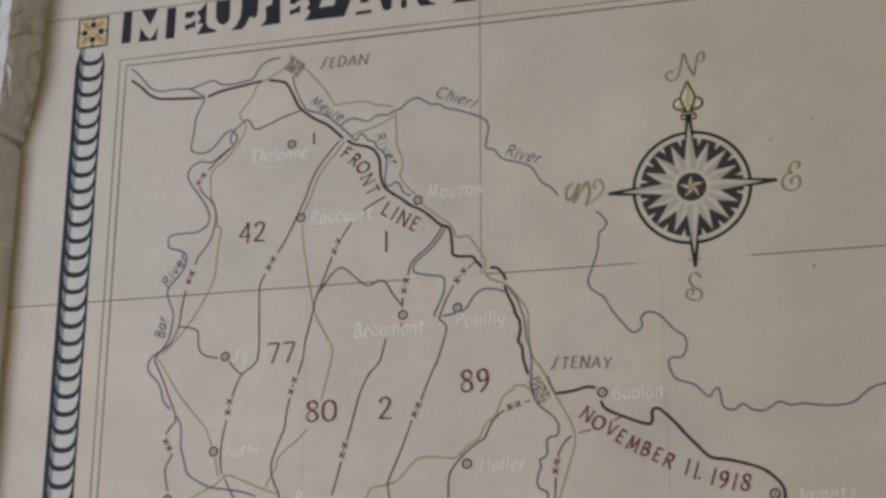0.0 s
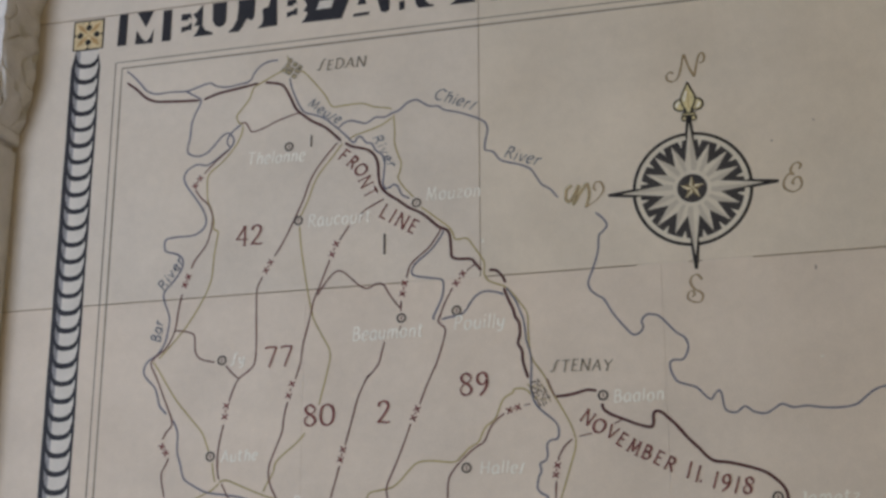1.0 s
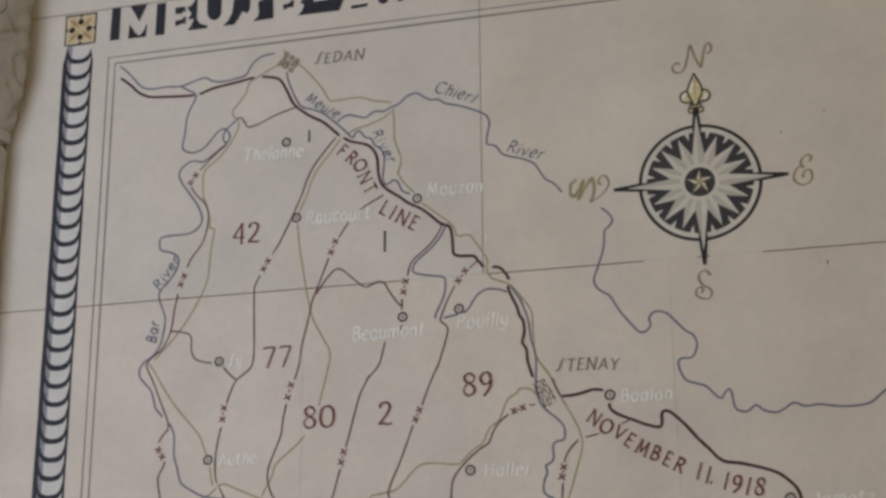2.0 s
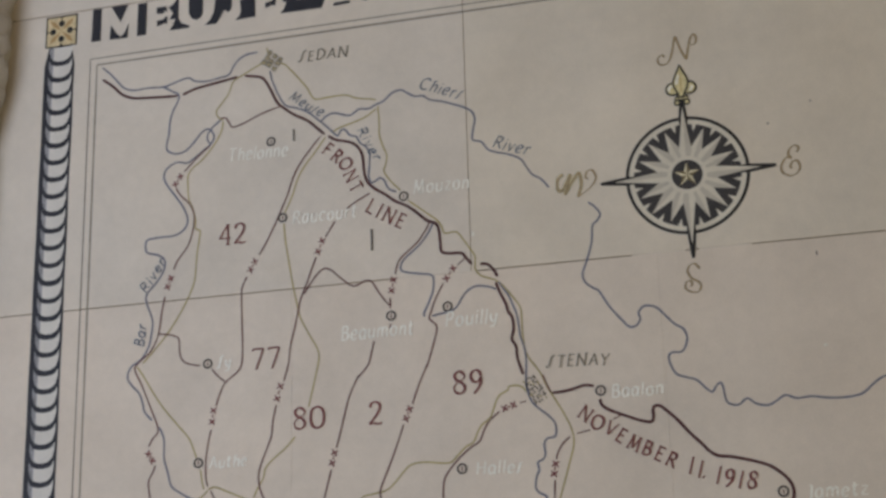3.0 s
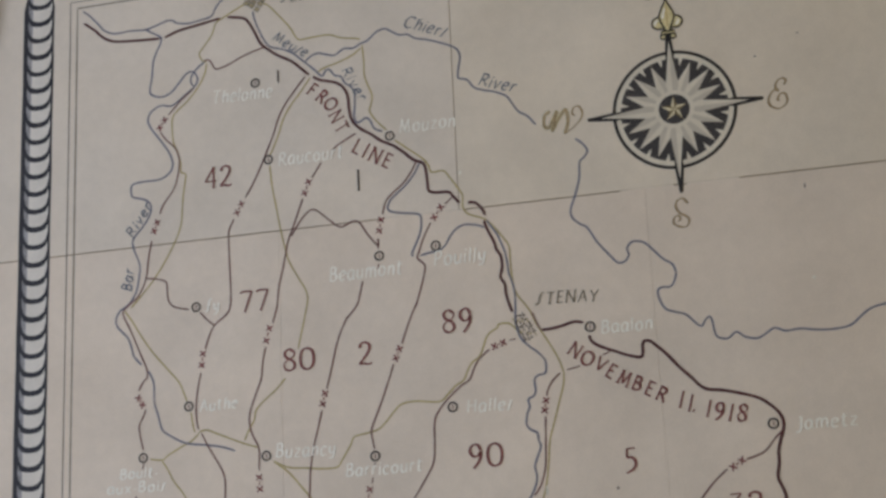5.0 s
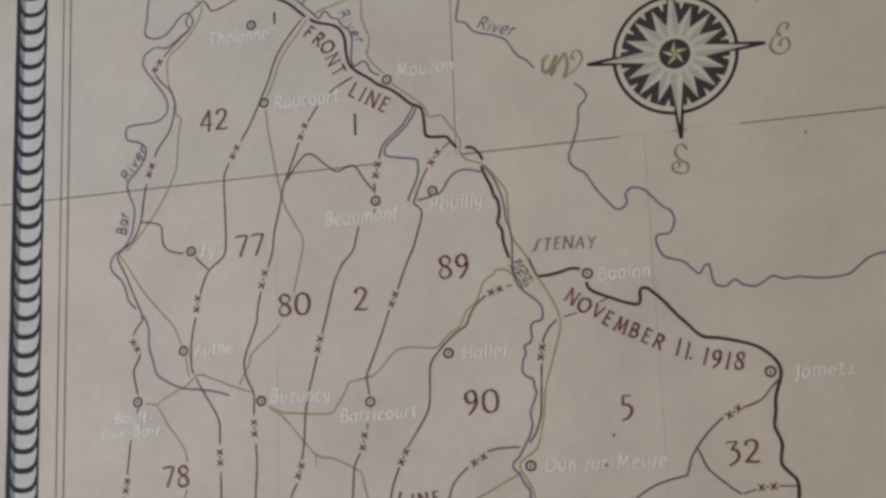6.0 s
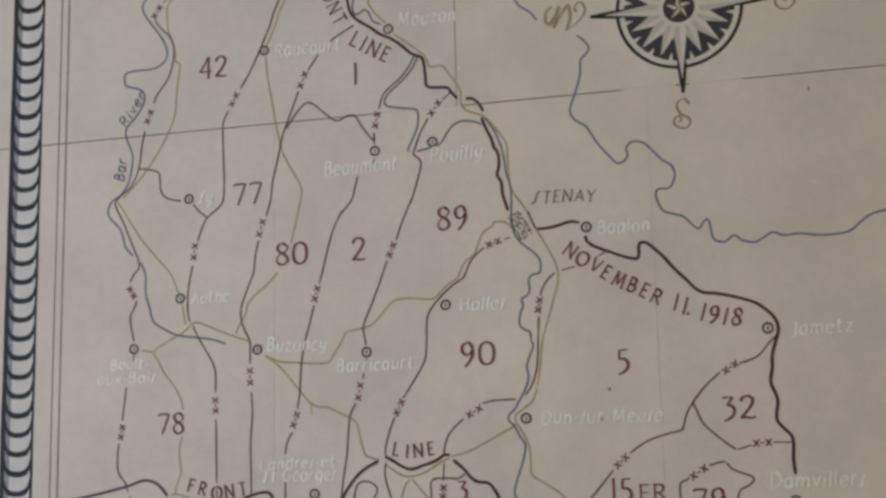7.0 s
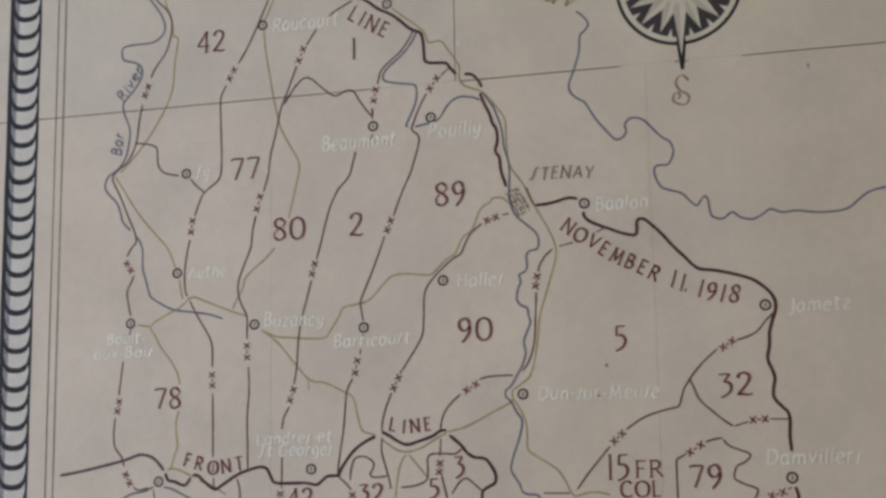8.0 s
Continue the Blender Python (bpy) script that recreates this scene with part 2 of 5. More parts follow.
# brush letters: strokes in a box one high; a pair of points is a straight stroke, more are a rounded one
GLYPHS = {
    "0": (0.62, [[(0.31, 1), (0.1, 0.86), (0.03, 0.5), (0.1, 0.14), (0.31, 0), (0.52, 0.14), (0.59, 0.5), (0.52, 0.86), (0.31, 1)]]),
    "1": (0.14, [[(0.07, 0), (0.07, 1)]]),
    "2": (0.56, [[(0.05, 0.76), (0.1, 0.93), (0.26, 1), (0.43, 0.92), (0.46, 0.74), (0.36, 0.5), (0.18, 0.24), (0.02, 0.03)], [(0.02, 0.03), (0.2, 0.06), (0.4, 0.02), (0.55, 0.07)]]),
    "3": (0.5, [[(0.03, 0.95), (0.42, 0.97)], [(0.42, 0.97), (0.2, 0.62)], [(0.2, 0.62), (0.38, 0.58), (0.46, 0.4), (0.42, 0.2), (0.28, 0.04), (0.08, -0.08)]]),
    "4": (0.56, [[(0.42, 0), (0.42, 1)], [(0.42, 1), (0.02, 0.32)], [(0.02, 0.32), (0.56, 0.32)]]),
    "5": (0.48, [[(0.12, 0.97), (0.44, 0.98)], [(0.12, 0.97), (0.1, 0.58)], [(0.1, 0.58), (0.28, 0.6), (0.42, 0.46), (0.42, 0.25), (0.28, 0.06), (0.05, -0.06)]]),
    "7": (0.54, [[(0.02, 0.9), (0.12, 0.97), (0.52, 0.97)], [(0.52, 0.97), (0.2, 0)]]),
    "8": (0.54, [[(0.47, 0.86), (0.27, 1), (0.08, 0.86), (0.13, 0.64), (0.34, 0.5), (0.48, 0.32), (0.46, 0.12), (0.27, 0), (0.07, 0.1)], [0.55, (0.07, 0.1), (0.05, 0.32), (0.2, 0.5), (0.4, 0.62), (0.49, 0.78), (0.47, 0.86)]]),
    "9": (0.54, [[(0.46, 0.72), (0.4, 0.92), (0.25, 1), (0.08, 0.88), (0.05, 0.66), (0.18, 0.47), (0.36, 0.5), (0.46, 0.66), (0.45, 0.42), (0.34, 0.18), (0.16, -0.06)]]),
    ",": (0.14, [[(0.09, 0.1), (0.03, -0.1)]]),
    "B": (0.58, [[(0.08, 0), (0.08, 1)], [(0.08, 0.98), (0.36, 0.96), (0.45, 0.78), (0.36, 0.58), (0.1, 0.53)], [(0.1, 0.53), (0.42, 0.5), (0.54, 0.28), (0.42, 0.06), (0.08, 0.02)]]),
    "C": (0.72, [[(0.68, 0.86), (0.45, 1), (0.16, 0.86), (0.05, 0.5), (0.16, 0.14), (0.45, 0), (0.7, 0.12)]]),
    "E": (0.5, [[(0.07, 0), (0.07, 1)], [(0.07, 0.97), (0.48, 0.97)], [(0.07, 0.52), (0.4, 0.52)], [(0.07, 0.03), (0.5, 0.03)]]),
    "F": (0.5, [[(0.07, 0), (0.07, 1)], [(0.07, 0.97), (0.5, 0.97)], [(0.07, 0.52), (0.42, 0.52)]]),
    "I": (0.14, [[(0.07, 0), (0.07, 1)]]),
    "L": (0.5, [[(0.07, 0), (0.07, 1)], [(0.07, 0.03), (0.5, 0.03)]]),
    "M": (0.9, [[(0.12, 0), (0.2, 1)], [(0.2, 1), (0.45, 0.12)], [(0.45, 0.12), (0.7, 1)], [(0.7, 1), (0.82, 0)]]),
    "N": (0.76, [[(0.08, 0), (0.08, 1)], [(0.08, 1), (0.68, 0)], [(0.68, 0), (0.68, 1)]]),
    "O": (0.86, [[(0.43, 1), (0.14, 0.85), (0.04, 0.5), (0.14, 0.15), (0.43, 0), (0.72, 0.15), (0.82, 0.5), (0.72, 0.85), (0.43, 1)]]),
    "R": (0.62, [[(0.08, 0), (0.08, 1)], [(0.08, 0.98), (0.4, 0.95), (0.48, 0.75), (0.38, 0.54), (0.1, 0.49)], [(0.26, 0.5), (0.62, 0)]]),
    "T": (0.66, [[(0.33, 0), (0.33, 1)], [(0.03, 0.97), (0.63, 0.97)]]),
    "S": (0.60, [[(0.60, 0.98), (0.46, 1.0), (0.36, 0.86), (0.30, 0.5), (0.24, 0.14), (0.14, 0.0), (0.0, 0.06)]]),
    "D": (0.68, [[(0.08, 0), (0.08, 1)], [(0.06, 0.98), (0.36, 0.96), (0.62, 0.72), (0.62, 0.32), (0.38, 0.04), (0.06, 0.02)]]),
    "A": (0.70, [[(0.03, 0), (0.36, 1)], [(0.36, 1), (0.68, 0)], [(0.16, 0.36), (0.56, 0.36)]]),
    "Y": (0.66, [[(0.03, 1), (0.32, 0.48)], [(0.64, 1), (0.32, 0.48)], [(0.32, 0.48), (0.32, 0)]]),
    "V": (0.7, [[(0.03, 1), (0.34, 0)], [(0.34, 0), (0.67, 1)]]),
    "H": (0.66, [[(0.08, 0), (0.08, 1)], [(0.58, 0), (0.58, 1)], [(0.08, 0.5), (0.58, 0.52)]]),
    "J": (0.42, [[(0.36, 1.0), (0.36, 0.5), (0.34, 0.1), (0.22, -0.14), (0.02, -0.12)], [(0.2, 0.97), (0.38, 0.99)]]),
    "P": (0.54, [[(0.08, 0), (0.08, 1)], [(0.06, 0.98), (0.36, 0.97), (0.48, 0.76), (0.36, 0.5), (0.1, 0.46)]]),
    "G": (0.7, [[(0.64, 0.86), (0.42, 1), (0.14, 0.84), (0.05, 0.5), (0.14, 0.14), (0.4, 0), (0.62, 0.14)], [(0.62, 0.12), (0.62, 0.46)], [(0.42, 0.46), (0.66, 0.47)]]),
}
# the small letters of the place names; the s is a long leaning stroke
GLYPHS.update({
    "a": (0.52, [[(0.44, 0.60), (0.24, 0.68), (0.06, 0.5), (0.05, 0.2), (0.2, 0.0), (0.40, 0.16), (0.46, 0.4)], [(0.47, 0.66), (0.45, 0.14), (0.54, 0.0)]]),
    "c": (0.46, [[(0.44, 0.56), (0.28, 0.67), (0.08, 0.52), (0.05, 0.22), (0.2, 0.01), (0.45, 0.1)]]),
    "d": (0.54, [[(0.44, 0.6), (0.24, 0.67), (0.06, 0.48), (0.06, 0.18), (0.22, 0), (0.42, 0.16)], [(0.47, 1.0), (0.47, 0.0)]]),
    "e": (0.48, [[(0.06, 0.32), (0.42, 0.42), (0.40, 0.6), (0.24, 0.68), (0.07, 0.5), (0.05, 0.22), (0.2, 0.0), (0.45, 0.1)]]),
    "g": (0.52, [[(0.44, 0.6), (0.24, 0.67), (0.06, 0.48), (0.08, 0.18), (0.24, 0.06), (0.44, 0.22)], [(0.46, 0.66), (0.46, 0.0), (0.36, -0.25), (0.1, -0.22)]]),
    "h": (0.54, [[(0.10, 0), (0.10, 0.94)], [(0.0, 0.88), (0.30, 0.98)], [(0.10, 0.42), (0.28, 0.66), (0.46, 0.56), (0.48, 0.0)]]),
    "i": (0.16, [[(0.08, 0), (0.08, 0.66)], [(0.06, 0.84), (0.12, 0.95)]]),
    "l": (0.16, [[(0.08, 0), (0.10, 1.02)]]),
    "m": (0.84, [[(0.08, 0), (0.08, 0.66)], [(0.08, 0.42), (0.24, 0.66), (0.40, 0.54), (0.42, 0)], [(0.42, 0.42), (0.58, 0.66), (0.74, 0.54), (0.78, 0)]]),
    "n": (0.52, [[(0.08, 0), (0.08, 0.66)], [(0.08, 0.42), (0.26, 0.66), (0.44, 0.54), (0.46, 0)]]),
    "o": (0.54, [[(0.27, 0.67), (0.09, 0.54), (0.05, 0.32), (0.11, 0.1), (0.27, 0), (0.44, 0.1), (0.49, 0.34), (0.44, 0.56), (0.27, 0.67)]]),
    "r": (0.38, [[(0.08, 0), (0.08, 0.66)], [(0.08, 0.4), (0.2, 0.62), (0.38, 0.64)]]),
    "s": (0.30, [[(0.32, 0.72), (0.23, 0.68), (0.15, 0.34), (0.08, 0.02), (-0.02, -0.06)]]),
    "t": (0.42, [[(0.18, 0.94), (0.16, 0.5), (0.15, 0.16), (0.24, 0.0), (0.36, 0.06)], [(0.0, 0.66), (0.42, 0.74)]]),
    "u": (0.52, [[(0.07, 0.66), (0.07, 0.2), (0.22, 0.0), (0.42, 0.16)], [(0.46, 0.66), (0.46, 0)]]),
    "v": (0.48, [[(0.03, 0.66), (0.22, 0)], [(0.22, 0), (0.46, 0.68)]]),
    "x": (0.46, [[(0.03, 0.66), (0.44, 0)], [(0.44, 0.66), (0.03, 0)]]),
    "y": (0.50, [[(0.05, 0.66), (0.08, 0.3), (0.24, 0.12), (0.42, 0.24)], [(0.46, 0.66), (0.42, 0.0), (0.30, -0.22), (0.06, -0.22)]]),
    "z": (0.46, [[(0.04, 0.64), (0.42, 0.64)], [(0.42, 0.64), (0.04, 0.02)], [(0.04, 0.02), (0.46, 0.03)]]),
    "-": (0.26, [[(0.03, 0.34), (0.24, 0.37)]]),
    " ": (0.22, []),
})


def brush(bm, char, place, wide, high, y, weight, thin=0.55, serif=True):
    """One painted letter; place takes a point of its box to the wall."""
    w0, strokes = GLYPHS[char]
    for s in strokes:
        heavy = weight
        if isinstance(s[0], float):
            heavy, s = weight * s[0], s[1:]
        line = [Vector(place(px / w0 * wide, pz * high)) for px, pz in s]
        y -= 1e-6
        ribbon(bm, smooth(line, 6) if len(line) > 2 else line, heavy, y, 0.06, nib=(15, thin))
        if serif and len(s) == 2 and abs(s[0][0] - s[1][0]) < 0.15:
            for px, pz in s:
                if pz in (0, 1):
                    a = [Vector(place((px + d) / w0 * wide, pz * high)) for d in (-0.075 * w0 / 0.5, 0.075 * w0 / 0.5)] if char not in "1I" else [Vector(place(px / w0 * wide + d * high, pz * high)) for d in (-0.07, 0.07)]
                    ribbon(bm, a, weight * 0.45, y - 1e-6, 0.0)

# ---- the room ----
W0, W1, BACK, TOP = -1.24, 3.6, -4.6, 4.6


def structure(name, label, category, pieces, paint):
    bm = bmesh.new()
    for p in pieces:
        box(bm, *p)
    return tagged(part(name, bm, paint), label, category, kind="structure")


wall = structure("wall_north", "pale limestone wall of large smooth slabs with a painted map", "wall", [(-3.4, W1 + 0.3, 0.004, 0.35, 0, TOP)], MORTAR)
structure("wall_east", "plain pale plastered wall", "wall", [(W1, W1 + 0.3, BACK, 0.0, 0, TOP)], WARM_BOUNCE)
# the right-hand opening is made up to hold the warm fill
structure("wall_south", "plain pale plastered wall with a tall window and an opening added for a warm lamp", "wall",
          [(-3.4, -3.0, BACK - 0.3, BACK, 0, TOP), (-1.5, 1.9, BACK - 0.3, BACK, 0, TOP), (3.3, W1 + 0.3, BACK - 0.3, BACK, 0, TOP),
           (-3.0, -1.5, BACK - 0.3, BACK, 0, 0.7), (-3.0, -1.5, BACK - 0.3, BACK, 3.7, TOP), (1.9, 3.3, BACK - 0.3, BACK, 0, 0.7), (1.9, 3.3, BACK - 0.3, BACK, 3.7, TOP)], WARM_BOUNCE)
structure("wall_west", "plain pale plastered wall", "wall", [(-3.3, -3.0, BACK, 0.0, 0, TOP)], PLASTER)
structure("ceiling", "plain pale plastered ceiling", "ceiling", [(-3.4, W1 + 0.3, BACK - 0.3, 0.35, TOP, TOP + 0.2)], PLASTER)
floor = structure("floor", "worn stone slab floor", "floor", [(-3.4, W1 + 0.3, BACK - 0.3, 0.35, -0.2, -0.012)], MORTAR)
structure("ground", "bare pale ground outside the window", "ground", [(-60, 60, -60, 60, -0.6, -0.3)], FLOOR)

# ---- the carved pilaster beside the map ----
pilaster = thing("pilaster", "pale limestone pilaster with a carved leaf capital beside the map", "pilaster", (-1.5, -0.08, 0))


def profile(z):
    """How far the capital stands out beyond the shaft at a height."""
    if z < 2.935:
        return 0.0
    if z < 3.12:
        return 0.001 + 0.029 * math.sin((z - 2.935) / 0.185 * math.pi / 2)
    if z < 3.25:
        return 0.030 + 0.005 * math.sin((z - 3.12) / 0.13 * math.pi)
    return 0.030 + 0.07 * min(1.0, (z - 3.25) / 0.16) ** 1.6


DEEP = 0.128
bm = bmesh.new()
box(bm, -1.75, W0, -DEEP, 0.0, 0.0, 2.896, 0.004)
shaft = part("shaft", bm, CARVED, pilaster)
shaft.location = (1.5, 0.08, 0)
bm = bmesh.new()
box(bm, -1.735, W0 - 0.014, -DEEP + 0.014, 0.0, 2.8955, 2.9125)
part("neck", bm, CARVED, pilaster).location = (1.5, 0.08, 0)
bm = bmesh.new()
box(bm, -1.762, W0 + 0.008, -DEEP - 0.008, 0.0, 2.912, 2.943, 0.006)
part("astragal", bm, CARVED, pilaster).location = (1.5, 0.08, 0)
SIDE, FRONT = DEEP, 0.51
bm = bmesh.new()
rows = []
for i in range(201):
    z = 2.944 + (3.46 - 2.944) * i / 200
    e = profile(z)
    fade = min(1.0, (z - 2.944) / 0.03) * min(1.0, max(0.0, (3.275 - z) / 0.02))
    row = []
    for j in range(261):
        # along the return at the map's side, round the corner, then along the front
        s = j / 260 * (SIDE + FRONT)
        run = s if s < SIDE else 0.03 + s
        # curling leaves: broad lobes, a few drilled eyes, small chisel marks
        lobe = 0.5 + 0.5 * math.sin(run * 62 + 1.9 * math.sin((z - 2.95) * 21) + 0.6)
        eye = max(0.0, math.sin(run * 58 + 0.8) * math.sin((z - 2.99) * 44 + 2.2 * math.sin(run * 30))) ** 5
        groove = max(0.0, 1.0 - abs(math.sin(run * 40 + 2.2 * math.sin((z - 2.96) * 26 + 0.7) + 0.6 * noise.noise((run * 20, 0.3, z * 14)))) * 6.0)
        chip = noise.noise((run * 45, 1.7, z * 30))
        calm = 1.0 - 0.8 * math.exp(-(((s - SIDE) / 0.014) ** 2))
        scallop = 0.006 * abs(math.sin(z * 46 + 0.5 * noise.noise((z * 9, 2.0, 0.0))))
        out = e + fade * ((0.010 * lobe - 0.014 * eye - 0.008 * groove + 0.004 * chip) * min(1.0, s / 0.012) * calm + scallop)
        if s < SIDE:
            row.append(bm.verts.new((W0 + out, -s - out * s / SIDE, z)))
        else:
            t = (s - SIDE) / FRONT
            row.append(bm.verts.new((W0 + out * (1 - 2 * t) - FRONT * t, -DEEP - out, z)))
    rows.append(row)
for a, b in zip(rows, rows[1:]):
    for k in range(260):
        bm.faces.new((a[k], a[k + 1], b[k + 1], b[k]))
bmesh.ops.recalc_face_normals(bm, faces=bm.faces)
for f in bm.faces:
    f.smooth = True
part("capital", bm, CARVED, pilaster, "limestone capital carved with curling leaves").location = (1.5, 0.08, 0)
bm = bmesh.new()
box(bm, -1.86, W0 + 0.115, -DEEP - 0.115, 0.0, 3.461, 3.62, 0.006)
part("abacus", bm, CARVED, pilaster).location = (1.5, 0.08, 0)

# ---- the painted map ----
RIVERS = [
    [(-0.937, 3.091), (-0.916, 3.073), (-0.893, 3.048), (-0.876, 3.029), (-0.848, 3.018), (-0.808, 3.019), (-0.767, 3.016), (-0.737, 3.023), (-0.711, 3.030), (-0.695, 3.029), (-0.682, 3.020), (-0.651, 3.015), (-0.620, 3.019), (-0.593, 3.024), (-0.581, 3.044), (-0.566, 3.061), (-0.545, 3.071), (-0.518, 3.073)],
    [(-0.767, 3.016), (-0.744, 3.002), (-0.725, 2.989), (-0.727, 2.973), (-0.738, 2.951), (-0.746, 2.926), (-0.749, 2.888), (-0.754, 2.861), (-0.751, 2.847), (-0.735, 2.838), (-0.717, 2.837), (-0.697, 2.845), (-0.675, 2.868), (-0.663, 2.882), (-0.648, 2.890), (-0.637, 2.885), (-0.629, 2.870), (-0.632, 2.858), (-0.639, 2.849)],
    [(-0.612, 2.909), (-0.633, 2.893), (-0.645, 2.877), (-0.646, 2.862), (-0.639, 2.849), (-0.651, 2.840), (-0.673, 2.824), (-0.697, 2.810), (-0.719, 2.814), (-0.734, 2.812), (-0.752, 2.800), (-0.759, 2.783), (-0.753, 2.764), (-0.736, 2.740), (-0.721, 2.720), (-0.706, 2.698), (-0.696, 2.676), (-0.694, 2.659), (-0.701, 2.644), (-0.715, 2.634), (-0.732, 2.629), (-0.763, 2.629), (-0.793, 2.627), (-0.802, 2.619), (-0.801, 2.600), (-0.793, 2.592), (-0.771, 2.586), (-0.755, 2.576), (-0.750, 2.561), (-0.756, 2.540), (-0.773, 2.516), (-0.793, 2.495), (-0.798, 2.481)],
    [(-0.798, 2.481), (-0.793, 2.463), (-0.782, 2.437), (-0.778, 2.419), (-0.781, 2.391), (-0.787, 2.363), (-0.802, 2.339), (-0.819, 2.326), (-0.827, 2.322), (-0.837, 2.307), (-0.838, 2.290), (-0.826, 2.273), (-0.808, 2.255), (-0.798, 2.230), (-0.793, 2.211), (-0.781, 2.197), (-0.773, 2.189)],
    [(-0.755, 2.172), (-0.747, 2.158), (-0.741, 2.139), (-0.740, 2.099), (-0.731, 2.070), (-0.725, 2.047), (-0.717, 2.031), (-0.694, 2.016), (-0.661, 2.000), (-0.617, 1.993), (-0.576, 1.986), (-0.543, 1.975)],
    [(-0.485, 3.020), (-0.480, 2.996), (-0.469, 2.968), (-0.456, 2.941), (-0.442, 2.923), (-0.416, 2.914), (-0.389, 2.901), (-0.359, 2.875), (-0.333, 2.850), (-0.314, 2.831), (-0.305, 2.843), (-0.295, 2.844), (-0.282, 2.828), (-0.267, 2.823), (-0.258, 2.806), (-0.244, 2.795), (-0.235, 2.778), (-0.236, 2.742), (-0.238, 2.721), (-0.232, 2.706), (-0.221, 2.708), (-0.211, 2.714), (-0.200, 2.707), (-0.190, 2.686), (-0.171, 2.676)],
    [(-0.087, 2.590), (-0.099, 2.568), (-0.121, 2.542), (-0.150, 2.519), (-0.161, 2.507), (-0.165, 2.493), (-0.156, 2.484), (-0.125, 2.477), (-0.094, 2.471), (-0.088, 2.457), (-0.091, 2.430), (-0.104, 2.400), (-0.112, 2.384), (-0.111, 2.376)],
    [(-0.093, 2.376), (-0.070, 2.380), (-0.050, 2.383), (-0.035, 2.393), (-0.023, 2.412), (-0.009, 2.427), (0.011, 2.435), (0.038, 2.431), (0.055, 2.424)],
    [(0.061, 2.440), (0.072, 2.423), (0.083, 2.406), (0.092, 2.383), (0.099, 2.363), (0.103, 2.337), (0.105, 2.315), (0.112, 2.291), (0.116, 2.261), (0.114, 2.210), (0.118, 2.185), (0.126, 2.166), (0.142, 2.149), (0.157, 2.137), (0.172, 2.120), (0.175, 2.102), (0.171, 2.089), (0.156, 2.086), (0.148, 2.076), (0.149, 2.053), (0.143, 2.042), (0.132, 2.036), (0.134, 2.020), (0.128, 2.006), (0.125, 1.984), (0.133, 1.972), (0.147, 1.964), (0.149, 1.947)],
    [(0.149, 1.947), (0.153, 1.935), (0.144, 1.912), (0.138, 1.894), (0.141, 1.870), (0.134, 1.847), (0.121, 1.824), (0.109, 1.804), (0.097, 1.793), (0.097, 1.781), (0.108, 1.769), (0.119, 1.748), (0.130, 1.730), (0.125, 1.701), (0.117, 1.678), (0.109, 1.655), (0.104, 1.632), (0.112, 1.614), (0.121, 1.601), (0.127, 1.585), (0.139, 1.579), (0.156, 1.578), (0.166, 1.569)],
    [(-0.354, 2.873), (-0.341, 2.884), (-0.322, 2.889), (-0.305, 2.884), (-0.283, 2.878), (-0.268, 2.886), (-0.257, 2.891), (-0.235, 2.889), (-0.218, 2.897), (-0.199, 2.903), (-0.177, 2.921), (-0.156, 2.925), (-0.142, 2.917), (-0.123, 2.905), (-0.102, 2.903), (-0.085, 2.891), (-0.056, 2.883), (-0.021, 2.869), (-0.000, 2.859), (0.015, 2.847), (0.020, 2.828), (0.015, 2.804), (0.013, 2.781), (0.024, 2.776), (0.035, 2.771), (0.049, 2.752), (0.068, 2.743), (0.095, 2.735), (0.122, 2.721), (0.135, 2.701), (0.148, 2.681), (0.168, 2.667), (0.185, 2.645)],
    [(0.271, 2.601), (0.285, 2.589), (0.296, 2.571), (0.288, 2.557), (0.277, 2.545), (0.274, 2.511), (0.262, 2.472), (0.250, 2.440), (0.255, 2.420), (0.271, 2.406), (0.284, 2.397), (0.304, 2.362), (0.329, 2.330), (0.345, 2.313), (0.360, 2.315), (0.369, 2.328), (0.366, 2.341), (0.374, 2.353), (0.386, 2.356), (0.405, 2.350), (0.423, 2.331), (0.441, 2.311), (0.459, 2.298), (0.466, 2.280)],
    [(0.466, 2.280), (0.461, 2.262), (0.451, 2.250), (0.432, 2.250), (0.424, 2.242), (0.427, 2.223), (0.438, 2.203), (0.457, 2.195), (0.479, 2.187), (0.496, 2.169), (0.509, 2.160), (0.518, 2.172), (0.527, 2.178), (0.532, 2.167), (0.534, 2.149), (0.540, 2.134), (0.560, 2.129), (0.579, 2.141), (0.596, 2.129), (0.620, 2.124), (0.638, 2.132), (0.656, 2.142), (0.679, 2.134), (0.708, 2.136), (0.737, 2.131), (0.772, 2.129), (0.807, 2.134), (0.831, 2.152), (0.849, 2.164), (0.876, 2.171), (0.935, 2.176)],
    [(-0.782, 1.583), (-0.754, 1.595), (-0.727, 1.599), (-0.704, 1.609)],
    [(-0.680, 1.608), (-0.659, 1.603), (-0.632, 1.590), (-0.612, 1.580)],
]
